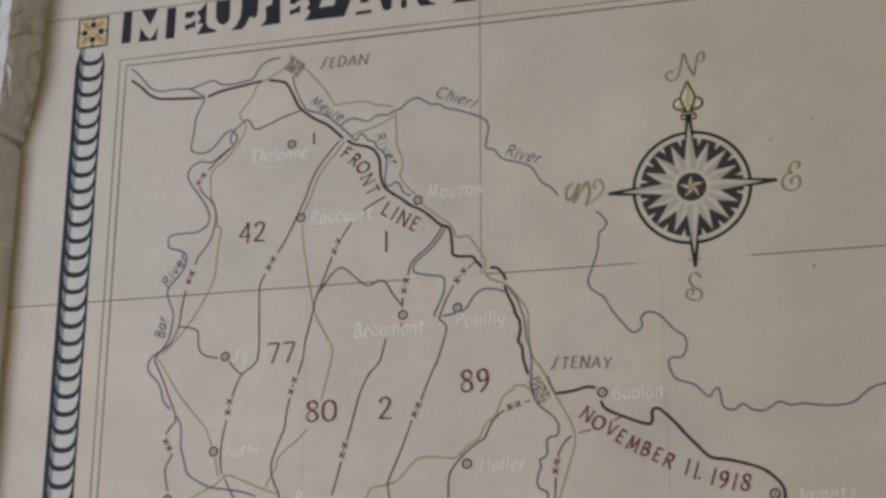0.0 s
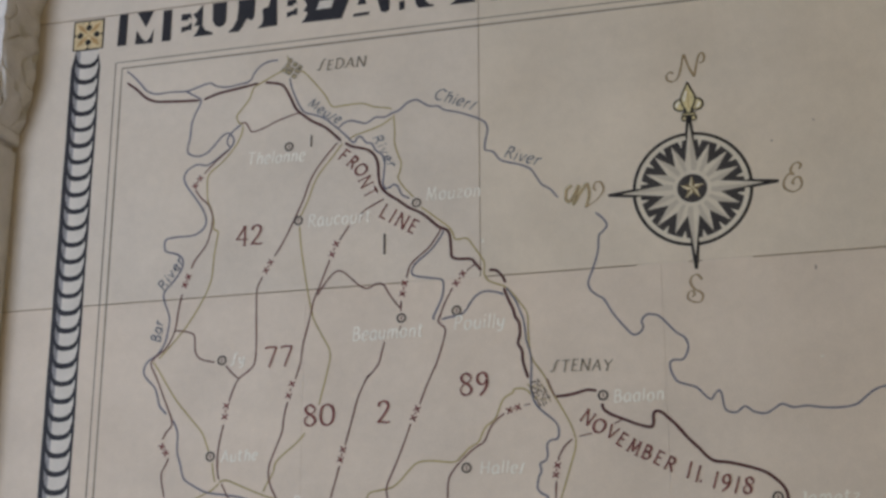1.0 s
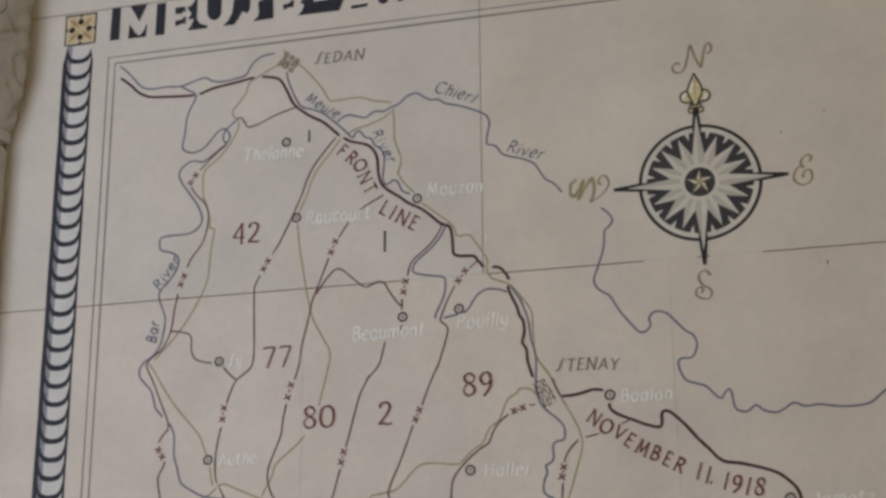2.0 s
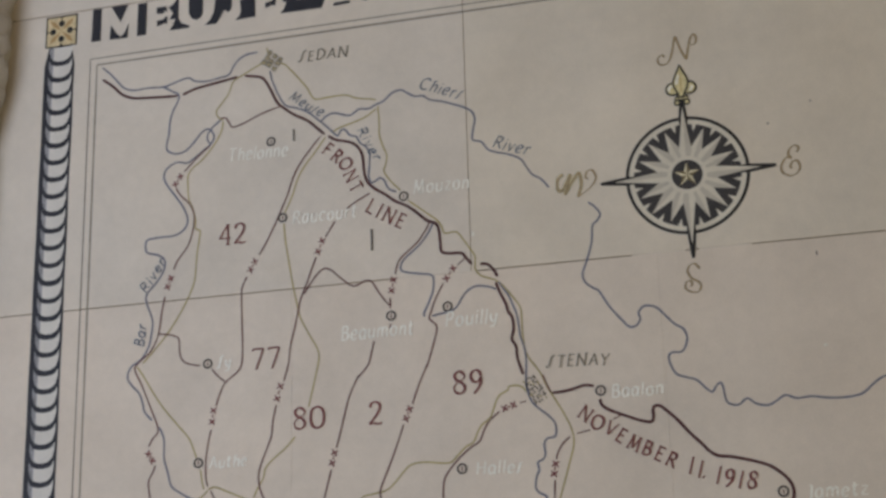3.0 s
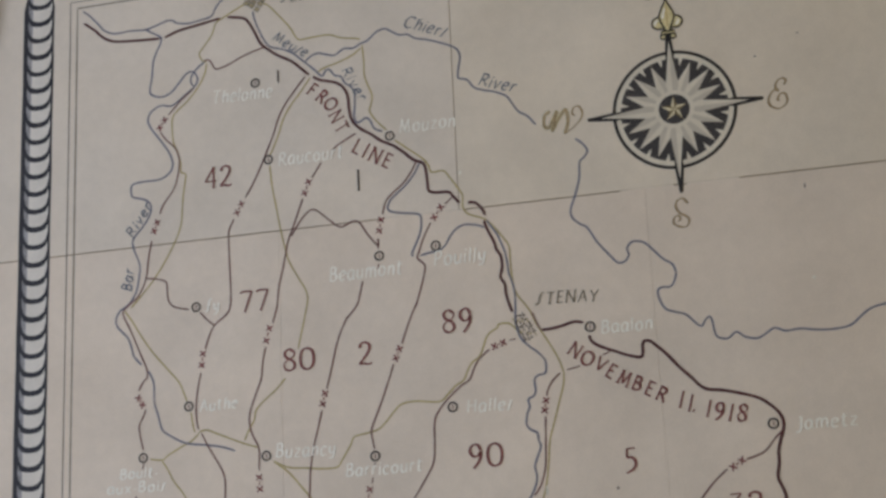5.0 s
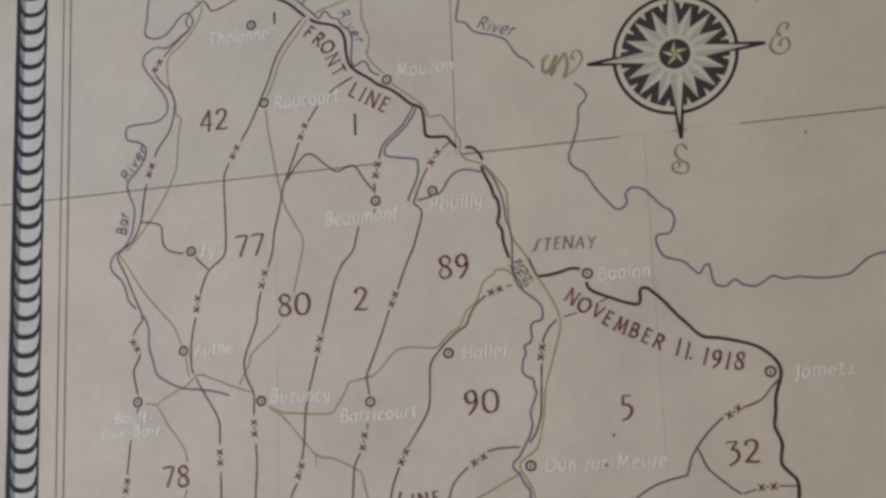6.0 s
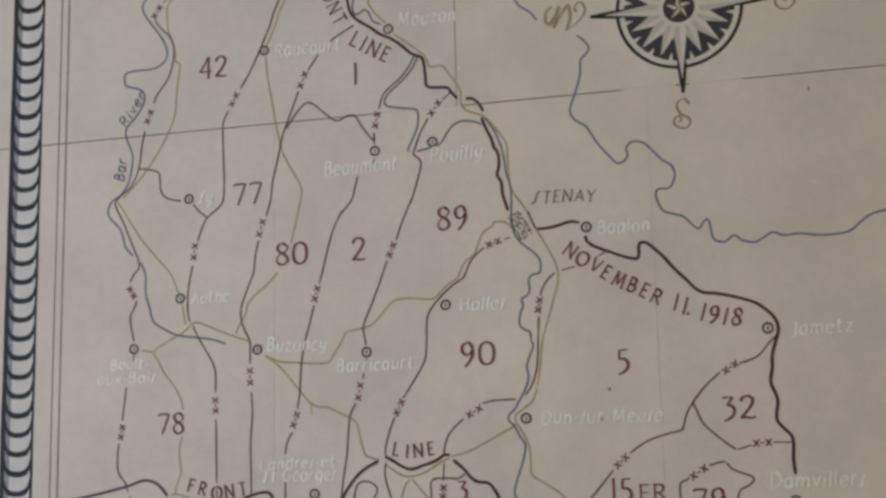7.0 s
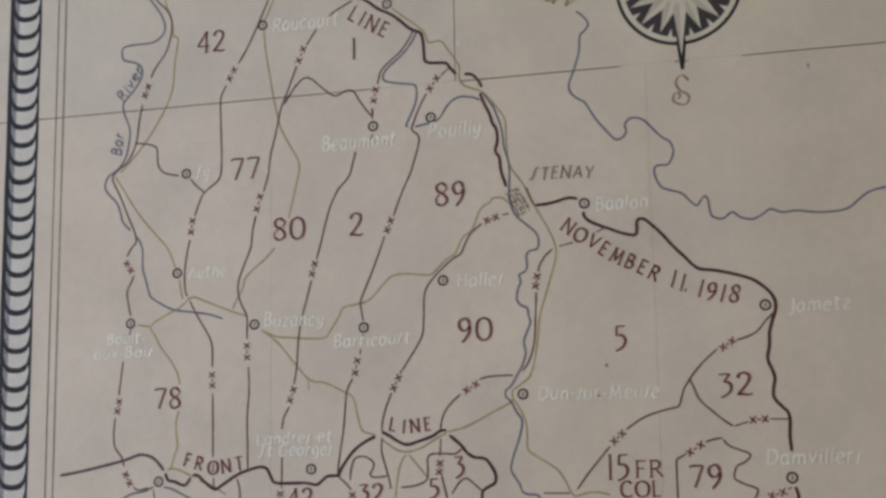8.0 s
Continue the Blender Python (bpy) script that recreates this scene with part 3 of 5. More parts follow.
FRONT_LINES = [
    [(-0.934, 3.058), (-0.905, 3.036), (-0.880, 3.012), (-0.852, 2.998), (-0.823, 2.994), (-0.775, 2.990), (-0.728, 2.987)],
    [(-0.715, 2.988), (-0.681, 2.999), (-0.650, 3.004), (-0.612, 3.009), (-0.569, 3.0155)],
    [(-0.550, 3.0155), (-0.512, 3.007), (-0.497, 2.995), (-0.481, 2.966), (-0.465, 2.934), (-0.441, 2.912), (-0.419, 2.896), (-0.388, 2.878), (-0.363, 2.855), (-0.346, 2.8385)],
    [(-0.336, 2.8325), (-0.317, 2.821), (-0.281, 2.810), (-0.262, 2.795), (-0.252, 2.772), (-0.249, 2.736), (-0.242, 2.710), (-0.225, 2.691), (-0.196, 2.671), (-0.175, 2.654), (-0.147, 2.639), (-0.126, 2.623), (-0.101, 2.600), (-0.080, 2.590), (-0.073, 2.575), (-0.070, 2.545), (-0.068, 2.524), (-0.054, 2.517), (-0.022, 2.514), (-0.012, 2.503), (0.002, 2.486)],
    [(0.021, 2.485), (0.038, 2.482), (0.052, 2.467), (0.059, 2.452)],
    [(0.055, 2.439), (0.063, 2.416), (0.076, 2.388), (0.080, 2.371), (0.089, 2.356), (0.091, 2.330), (0.086, 2.308), (0.095, 2.291), (0.097, 2.265), (0.108, 2.228)],
    [(0.170, 2.183), (0.192, 2.184), (0.216, 2.188), (0.240, 2.194), (0.261, 2.191)],
    [(0.272, 2.162), (0.276, 2.149), (0.292, 2.137), (0.322, 2.124), (0.351, 2.112), (0.377, 2.106), (0.383, 2.116), (0.383, 2.131), (0.388, 2.139), (0.399, 2.138), (0.410, 2.129), (0.433, 2.106), (0.455, 2.079), (0.479, 2.054), (0.493, 2.038), (0.510, 2.027), (0.538, 2.023), (0.577, 2.013), (0.611, 2.001), (0.632, 1.986), (0.648, 1.969), (0.655, 1.952), (0.654, 1.935), (0.646, 1.912), (0.640, 1.890), (0.639, 1.867), (0.634, 1.839), (0.642, 1.816), (0.646, 1.799), (0.642, 1.777), (0.643, 1.760), (0.658, 1.742), (0.668, 1.731), (0.671, 1.714), (0.669, 1.686), (0.671, 1.655)],
    [(0.674, 1.585), (0.678, 1.574), (0.680, 1.559)],
    [(-0.676, 1.638), (-0.669, 1.623), (-0.653, 1.619), (-0.632, 1.611), (-0.622, 1.617), (-0.616, 1.627)],
    [(-0.610, 1.633), (-0.596, 1.630), (-0.579, 1.615), (-0.558, 1.601), (-0.539, 1.611), (-0.506, 1.631), (-0.479, 1.641), (-0.453, 1.647), (-0.437, 1.643), (-0.427, 1.625), (-0.418, 1.613), (-0.388, 1.611), (-0.349, 1.611), (-0.323, 1.607), (-0.310, 1.615), (-0.298, 1.624), (-0.275, 1.625)],
    [(-0.275, 1.622), (-0.264, 1.644), (-0.240, 1.675), (-0.215, 1.694), (-0.190, 1.706)],
    [(-0.175, 1.715), (-0.158, 1.706), (-0.139, 1.694), (-0.118, 1.687), (-0.089, 1.695), (-0.064, 1.703), (-0.046, 1.714), (-0.033, 1.714)],
    [(-0.026, 1.704), (-0.003, 1.684), (0.012, 1.666), (0.027, 1.657), (0.048, 1.654), (0.060, 1.642), (0.071, 1.621), (0.069, 1.604), (0.056, 1.596), (0.043, 1.587), (0.041, 1.570)],
]
OLD_FRONT = [
    [(-0.934, 1.638), (-0.888, 1.645), (-0.832, 1.656), (-0.777, 1.668), (-0.742, 1.679), (-0.722, 1.678), (-0.705, 1.671), (-0.690, 1.657), (-0.680, 1.644)],
]
BOUNDARIES = [
    [(-0.639, 2.846), (-0.665, 2.827), (-0.687, 2.806), (-0.705, 2.788)],
    [(-0.726, 2.747), (-0.711, 2.726), (-0.690, 2.705), (-0.678, 2.679), (-0.678, 2.650), (-0.682, 2.628), (-0.692, 2.600), (-0.718, 2.566), (-0.727, 2.545)],
    [(-0.748, 2.482), (-0.756, 2.439), (-0.760, 2.404), (-0.768, 2.376), (-0.784, 2.349), (-0.805, 2.333), (-0.820, 2.318), (-0.817, 2.302), (-0.802, 2.274), (-0.787, 2.240), (-0.772, 2.206), (-0.760, 2.179), (-0.758, 2.159), (-0.769, 2.147), (-0.780, 2.128)],
    [(-0.761, 2.085), (-0.767, 2.069), (-0.777, 2.050), (-0.776, 2.030), (-0.772, 2.011), (-0.767, 1.991)],
    [(-0.766, 1.961), (-0.769, 1.949)],
    [(-0.784, 1.889), (-0.790, 1.839), (-0.793, 1.813)],
    [(-0.800, 1.763), (-0.803, 1.738), (-0.803, 1.713), (-0.798, 1.694), (-0.784, 1.677), (-0.776, 1.655)],
    [(-0.753, 1.610), (-0.744, 1.603), (-0.731, 1.603), (-0.718, 1.607)],
    [(-0.612, 2.912), (-0.600, 2.913), (-0.590, 2.899), (-0.581, 2.887), (-0.554, 2.892), (-0.516, 2.908), (-0.487, 2.917), (-0.454, 2.925)],
    [(-0.355, 2.836), (-0.379, 2.809), (-0.408, 2.772), (-0.426, 2.738), (-0.438, 2.702), (-0.452, 2.670), (-0.467, 2.637), (-0.490, 2.591), (-0.510, 2.559)],
    [(-0.539, 2.510), (-0.550, 2.489), (-0.553, 2.468), (-0.551, 2.405), (-0.549, 2.349), (-0.550, 2.308), (-0.559, 2.288), (-0.590, 2.264), (-0.603, 2.240), (-0.613, 2.211)],
    [(-0.624, 2.157), (-0.631, 2.126), (-0.636, 2.087), (-0.635, 2.049), (-0.630, 2.029)],
    [(-0.623, 2.019), (-0.610, 1.994), (-0.592, 1.964), (-0.576, 1.938), (-0.567, 1.912), (-0.567, 1.868)],
    [(-0.565, 1.808), (-0.564, 1.744), (-0.563, 1.670)],
    [(-0.562, 1.656), (-0.562, 1.638)],
    [(-0.561, 1.626), (-0.560, 1.601)],
    [(-0.764, 2.392), (-0.741, 2.389), (-0.719, 2.383), (-0.709, 2.373), (-0.706, 2.338), (-0.693, 2.319), (-0.670, 2.311), (-0.654, 2.308)],
    [(-0.625, 2.298), (-0.610, 2.281), (-0.590, 2.264)],
    [(-0.235, 2.680), (-0.260, 2.668), (-0.282, 2.656), (-0.296, 2.643)],
    [(-0.321, 2.621), (-0.335, 2.601), (-0.345, 2.586)],
    [(-0.368, 2.540), (-0.379, 2.512), (-0.392, 2.478), (-0.406, 2.444), (-0.412, 2.417), (-0.421, 2.376), (-0.431, 2.336), (-0.436, 2.294), (-0.447, 2.256)],
    [(-0.465, 2.203), (-0.473, 2.167), (-0.476, 2.135), (-0.485, 2.111), (-0.498, 2.079), (-0.506, 2.054), (-0.506, 2.029), (-0.498, 2.003), (-0.485, 1.975), (-0.485, 1.927)],
    [(-0.481, 1.865), (-0.479, 1.815), (-0.483, 1.754), (-0.482, 1.692), (-0.481, 1.644)],
    [(-0.398, 2.454), (-0.385, 2.474), (-0.367, 2.497), (-0.350, 2.510), (-0.333, 2.506), (-0.307, 2.483), (-0.278, 2.462), (-0.250, 2.472), (-0.233, 2.467), (-0.215, 2.438), (-0.192, 2.410), (-0.191, 2.426)],
    [(-0.094, 2.595), (-0.105, 2.575), (-0.125, 2.549), (-0.156, 2.524), (-0.170, 2.508), (-0.178, 2.480)],
    [(-0.190, 2.426), (-0.191, 2.401)],
    [(-0.191, 2.367), (-0.193, 2.355)],
    [(-0.230, 2.331), (-0.237, 2.304), (-0.245, 2.278), (-0.268, 2.252), (-0.269, 2.253), (-0.289, 2.213), (-0.302, 2.169), (-0.313, 2.126), (-0.322, 2.095)],
    [(-0.334, 2.049), (-0.345, 2.008), (-0.355, 1.971), (-0.364, 1.922), (-0.368, 1.861), (-0.374, 1.824)],
    [(-0.385, 1.775), (-0.398, 1.751), (-0.402, 1.727)],
    [(-0.402, 1.671), (-0.402, 1.636), (-0.403, 1.601)],
    [(-0.012, 2.503), (-0.032, 2.487)],
    [(-0.066, 2.449), (-0.084, 2.416), (-0.097, 2.383), (-0.100, 2.370), (-0.086, 2.356), (-0.084, 2.342), (-0.093, 2.309), (-0.108, 2.264), (-0.110, 2.263), (-0.129, 2.221), (-0.144, 2.181)],
    [(-0.165, 2.138), (-0.179, 2.099), (-0.196, 2.056), (-0.212, 2.020), (-0.221, 1.996), (-0.219, 1.977), (-0.215, 1.955)],
    [(-0.215, 1.925), (-0.215, 1.919)],
    [(-0.221, 1.894), (-0.223, 1.882)],
    [(-0.240, 1.831), (-0.253, 1.805), (-0.257, 1.771), (-0.261, 1.723), (-0.269, 1.675), (-0.275, 1.628)],
    [(0.112, 2.169), (0.098, 2.167)],
    [(0.052, 2.151), (0.030, 2.133), (0.017, 2.114), (0.006, 2.090), (-0.015, 2.077), (-0.040, 2.056), (-0.066, 2.028), (-0.077, 2.004), (-0.079, 1.958), (-0.082, 1.922), (-0.093, 1.898), (-0.116, 1.863), (-0.134, 1.837)],
    [(-0.153, 1.797), (-0.167, 1.762), (-0.174, 1.733), (-0.175, 1.717)],
    [(-0.175, 1.703), (-0.176, 1.673), (-0.166, 1.637), (-0.156, 1.599)],
    [(0.113, 1.825), (0.091, 1.825), (0.061, 1.824), (0.041, 1.819)],
    [(-0.001, 1.789), (-0.020, 1.773), (-0.035, 1.755), (-0.043, 1.735), (-0.046, 1.715)],
    [(-0.046, 1.697), (-0.048, 1.661)],
    [(-0.045, 1.620), (-0.040, 1.600), (-0.033, 1.572)],
    [(0.316, 2.125), (0.298, 2.117)],
    [(0.248, 2.098), (0.219, 2.092)],
    [(0.204, 2.087), (0.188, 2.073), (0.176, 2.054), (0.172, 2.040)],
    [(0.167, 1.997), (0.164, 1.947), (0.162, 1.911), (0.158, 1.882), (0.147, 1.852), (0.133, 1.833)],
    [(0.652, 1.932), (0.634, 1.915), (0.614, 1.893), (0.591, 1.883), (0.575, 1.879)],
    [(0.535, 1.862), (0.507, 1.838), (0.483, 1.811), (0.475, 1.799), (0.465, 1.783), (0.458, 1.760), (0.452, 1.749), (0.429, 1.744), (0.394, 1.734), (0.371, 1.723), (0.346, 1.706)],
    [(0.311, 1.673), (0.287, 1.645), (0.263, 1.617), (0.241, 1.587)],
    [(0.478, 1.803), (0.485, 1.788), (0.496, 1.762), (0.519, 1.739), (0.546, 1.716), (0.560, 1.707)],
    [(0.563, 1.707), (0.590, 1.715)],
    [(0.632, 1.719), (0.667, 1.718)],
    [(0.444, 1.562), (0.444, 1.614), (0.445, 1.642), (0.456, 1.649), (0.464, 1.654)],
    [(0.504, 1.677), (0.522, 1.682), (0.537, 1.684)],
    [(0.539, 1.681), (0.549, 1.669), (0.566, 1.661), (0.587, 1.653), (0.590, 1.646), (0.579, 1.635), (0.564, 1.628), (0.558, 1.614), (0.559, 1.602), (0.577, 1.592), (0.600, 1.583), (0.600, 1.572), (0.594, 1.562)],
    [(0.151, 2.224), (0.159, 2.203), (0.168, 2.184)],
    [(0.667, 1.584), (0.660, 1.581)],
    [(0.171, 1.581), (0.225, 1.580)],
    [(-0.247, 1.615), (-0.244, 1.639), (-0.236, 1.660), (-0.215, 1.664), (-0.196, 1.653), (-0.195, 1.640), (-0.202, 1.626), (-0.190, 1.620), (-0.165, 1.622)],
    [(-0.272, 1.622), (-0.257, 1.609), (-0.244, 1.594)],
    [(-0.161, 1.597), (-0.154, 1.598)],
    [(-0.134, 1.598), (-0.103, 1.601), (-0.078, 1.612), (-0.075, 1.635), (-0.075, 1.657), (-0.065, 1.666), (-0.034, 1.666), (-0.016, 1.665), (0.000, 1.675)],
    [(-0.023, 1.583), (-0.008, 1.605), (0.008, 1.614), (0.023, 1.604), (0.040, 1.589)],
    [(-0.506, 1.622), (-0.500, 1.602), (-0.499, 1.579)],
    [(-0.704, 1.601), (-0.701, 1.582)],
]
ROADS = [
    [(-0.457, 3.036), (-0.445, 3.029), (-0.421, 3.002), (-0.391, 2.964), (-0.378, 2.940), (-0.367, 2.930), (-0.338, 2.931), (-0.294, 2.931), (-0.264, 2.919), (-0.228, 2.912), (-0.218, 2.908)],
    [(-0.213, 2.893), (-0.210, 2.848), (-0.210, 2.819), (-0.201, 2.789), (-0.193, 2.767), (-0.196, 2.745), (-0.200, 2.729), (-0.185, 2.704), (-0.161, 2.678)],
    [(-0.217, 2.886), (-0.242, 2.870), (-0.278, 2.858), (-0.307, 2.851), (-0.326, 2.841)],
    [(-0.495, 3.047), (-0.528, 3.032), (-0.559, 3.017), (-0.581, 3.004), (-0.592, 2.975), (-0.614, 2.947), (-0.624, 2.933), (-0.619, 2.917), (-0.606, 2.908)],
    [(-0.606, 2.905), (-0.610, 2.881), (-0.628, 2.848), (-0.657, 2.815), (-0.684, 2.794), (-0.695, 2.777), (-0.695, 2.747), (-0.692, 2.717), (-0.682, 2.694), (-0.674, 2.664), (-0.673, 2.642), (-0.661, 2.634), (-0.663, 2.612), (-0.668, 2.576), (-0.670, 2.541), (-0.673, 2.512), (-0.686, 2.477), (-0.711, 2.432), (-0.741, 2.389), (-0.777, 2.349), (-0.801, 2.325)],
    [(-0.816, 2.319), (-0.798, 2.294), (-0.773, 2.255), (-0.746, 2.217), (-0.710, 2.176), (-0.679, 2.141), (-0.667, 2.115), (-0.659, 2.095)],
    [(-0.649, 2.069), (-0.645, 2.043), (-0.640, 2.023)],
    [(-0.343, 2.832), (-0.369, 2.798), (-0.397, 2.764), (-0.414, 2.734), (-0.425, 2.701), (-0.439, 2.669), (-0.447, 2.655)],
    [(-0.448, 2.630), (-0.443, 2.581), (-0.433, 2.523), (-0.424, 2.473), (-0.413, 2.424), (-0.405, 2.396), (-0.382, 2.353), (-0.366, 2.325), (-0.362, 2.301), (-0.370, 2.263), (-0.382, 2.213), (-0.387, 2.192)],
    [(-0.419, 2.128), (-0.442, 2.104), (-0.475, 2.078), (-0.491, 2.060), (-0.495, 2.041), (-0.509, 2.017), (-0.519, 1.996)],
    [(-0.629, 2.023), (-0.611, 2.026), (-0.583, 2.015), (-0.535, 1.995), (-0.508, 1.985), (-0.485, 1.978)],
    [(-0.629, 2.020), (-0.648, 2.004), (-0.672, 1.993), (-0.707, 1.975), (-0.720, 1.966), (-0.750, 1.970)],
    [(-0.720, 1.963), (-0.706, 1.943), (-0.692, 1.917), (-0.671, 1.891), (-0.654, 1.865), (-0.647, 1.846), (-0.645, 1.833)],
    [(-0.646, 1.773), (-0.652, 1.752), (-0.652, 1.728), (-0.648, 1.697), (-0.656, 1.672), (-0.663, 1.647)],
    [(-0.672, 1.646), (-0.653, 1.647), (-0.626, 1.637), (-0.610, 1.628)],
    [(-0.596, 1.622), (-0.559, 1.606), (-0.532, 1.589)],
    [(-0.451, 1.945), (-0.415, 1.929), (-0.375, 1.925), (-0.336, 1.921), (-0.303, 1.922), (-0.290, 1.937), (-0.270, 1.967), (-0.261, 1.985), (-0.238, 1.990), (-0.206, 1.997), (-0.186, 2.013), (-0.167, 2.034), (-0.148, 2.049), (-0.116, 2.052), (-0.065, 2.047), (-0.046, 2.060), (-0.027, 2.078), (-0.008, 2.089), (0.001, 2.107), (0.011, 2.124), (0.030, 2.138), (0.040, 2.159), (0.047, 2.177), (0.056, 2.188), (0.073, 2.197), (0.075, 2.204), (0.094, 2.205), (0.106, 2.199), (0.118, 2.186)],
    [(-0.451, 1.945), (-0.415, 1.918), (-0.382, 1.880), (-0.349, 1.841), (-0.336, 1.831), (-0.323, 1.826), (-0.303, 1.824), (-0.258, 1.802), (-0.239, 1.789), (-0.231, 1.758), (-0.223, 1.728), (-0.214, 1.716), (-0.189, 1.709)],
    [(-0.342, 1.833), (-0.340, 1.810)],
    [(-0.031, 1.711), (0.004, 1.719), (0.040, 1.735), (0.071, 1.751), (0.102, 1.766), (0.112, 1.774)],
    [(-0.175, 1.699), (-0.145, 1.678), (-0.121, 1.672), (-0.089, 1.679), (-0.052, 1.700), (-0.033, 1.709)],
    [(-0.147, 1.573), (-0.140, 1.625), (-0.131, 1.654), (-0.121, 1.666)],
    [(-0.116, 1.666), (-0.096, 1.642), (-0.076, 1.618)],
    [(-0.143, 2.652), (-0.105, 2.621), (-0.077, 2.598), (-0.066, 2.582), (-0.059, 2.565), (-0.032, 2.565), (-0.016, 2.545), (0.001, 2.519), (0.010, 2.502), (0.009, 2.477), (0.019, 2.460), (0.038, 2.451), (0.055, 2.444), (0.071, 2.430), (0.091, 2.404), (0.108, 2.377), (0.110, 2.344), (0.111, 2.311), (0.118, 2.271), (0.144, 2.232), (0.161, 2.194), (0.179, 2.163), (0.202, 2.119), (0.212, 2.088)],
    [(0.212, 2.088), (0.210, 2.064), (0.199, 2.028), (0.186, 1.987), (0.173, 1.946), (0.169, 1.911), (0.162, 1.864), (0.154, 1.834), (0.145, 1.817), (0.121, 1.800), (0.111, 1.792), (0.112, 1.777), (0.123, 1.759), (0.137, 1.730), (0.140, 1.700), (0.141, 1.671), (0.159, 1.656), (0.199, 1.630), (0.216, 1.607), (0.229, 1.581), (0.238, 1.572)],
    [(0.238, 1.573), (0.262, 1.580), (0.285, 1.581), (0.308, 1.575)],
]
CROSSES = [
    (-0.715, 2.777, -0.728, 2.758),
    (-0.734, 2.525, -0.742, 2.504),
    (-0.780, 2.112, -0.769, 2.095),
    (-0.792, 1.799, -0.796, 1.777),
    (-0.772, 1.637, -0.762, 1.617),
    (-0.520, 2.545, -0.531, 2.525),
    (-0.619, 2.201, -0.622, 2.175),
    (-0.567, 1.851, -0.566, 1.827),
    (-0.353, 2.578, -0.363, 2.552),
    (-0.455, 2.245, -0.463, 2.217),
    (-0.485, 1.912, -0.484, 1.886),
    (-0.182, 2.468, -0.187, 2.443),
    (-0.326, 2.086, -0.332, 2.063),
    (-0.375, 1.812, -0.383, 1.789),
    (-0.406, 1.589, -0.407, 1.568),
    (-0.042, 2.481, -0.058, 2.459),
    (-0.150, 2.171, -0.159, 2.150),
    (-0.229, 1.869, -0.234, 1.843),
    (0.084, 2.163, 0.064, 2.157),
    (-0.137, 1.829, -0.148, 1.807),
    (0.033, 1.809, 0.012, 1.797),
    (-0.048, 1.647, -0.050, 1.628),
    (0.170, 2.031, 0.166, 2.010),
    (0.566, 1.877, 0.547, 1.865),
    (0.337, 1.698, 0.320, 1.683),
    (0.599, 1.718, 0.623, 1.719),
    (0.472, 1.657, 0.494, 1.671),
    (0.650, 1.575, 0.628, 1.568),
    (-0.242, 1.584, -0.241, 1.565),
]
TOWNS = [(-0.481, 2.837), (-0.451, 2.644), (-0.154, 2.663), (-0.057, 2.394), (-0.189, 2.385), (-0.635, 2.311), (-0.654, 2.083), (-0.035, 2.033), (0.275, 2.180), (-0.767, 1.974), (-0.467, 1.958), (-0.214, 1.940), (0.133, 1.785), (0.635, 1.947), (0.669, 1.603), (-0.692, 1.620), (-0.335, 1.640)]
TOWN_NAMES = [
    ("Thelonne", -0.591, 2.801, -2.1, 0.152, 0.0315),
    ("Raucourt", -0.426, 2.625, 0.4, 0.159, 0.0317),
    ("Mouzon", -0.132, 2.666, -0.2, 0.134, 0.0312),
    ("Beaumont", -0.308, 2.337, 0.7, 0.172, 0.0327),
    ("Pouilly", -0.063, 2.349, -0.9, 0.118, 0.0321),
    ("Sy", -0.612, 2.297, 2.3, 0.035, 0.0289),
    ("Authe", -0.627, 2.069, 0.9, 0.092, 0.0257),
    ("Halles", -0.004, 2.019, -1.0, 0.100, 0.0268),
    ("Baalon", 0.298, 2.163, -0.1, 0.110, 0.0277),
    ("Boult-", -0.825, 1.929, -0.1, 0.095, 0.0232),
    ("aux-Bois", -0.856, 1.897, 0.2, 0.144, 0.0232),
    ("Buzancy", -0.445, 1.952, -1.1, 0.140, 0.0301),
    ("Barricourt", -0.282, 1.899, 0.8, 0.174, 0.0271),
    ("Landres-et-", -0.460, 1.694, 1.6, 0.186, 0.0244),
    ("St Georges", -0.456, 1.669, 0.3, 0.170, 0.0268),
    ("Dun-sur-Meuse", 0.165, 1.772, -0.8, 0.251, 0.0281),
    ("Jametz", 0.678, 1.930, 0.4, 0.122, 0.0274),
    ("Damvillers", 0.621, 1.629, 0.5, 0.182, 0.0288),
]
RIVER_NAMES = [
    ("Meuse", -0.439, 2.940, -33.8, 0.102, 0.0242),
    ("River", -0.266, 2.838, -62.9, 0.094, 0.0235),
    ("Chiers", -0.114, 2.923, -21.8, 0.109, 0.0280),
    ("River", 0.058, 2.756, -20.0, 0.089, 0.0283),
    ("River", -0.796, 2.492, 55.7, 0.090, 0.0246),
    ("Bar", -0.800, 2.364, 82.1, 0.054, 0.0256),
]
CITY_NAMES = [
    ("SEDAN", -0.413, 3.031, -1.1, 0.127, 0.0306),
    ("STENAY", 0.159, 2.239, -1.7, 0.138, 0.0295),
]
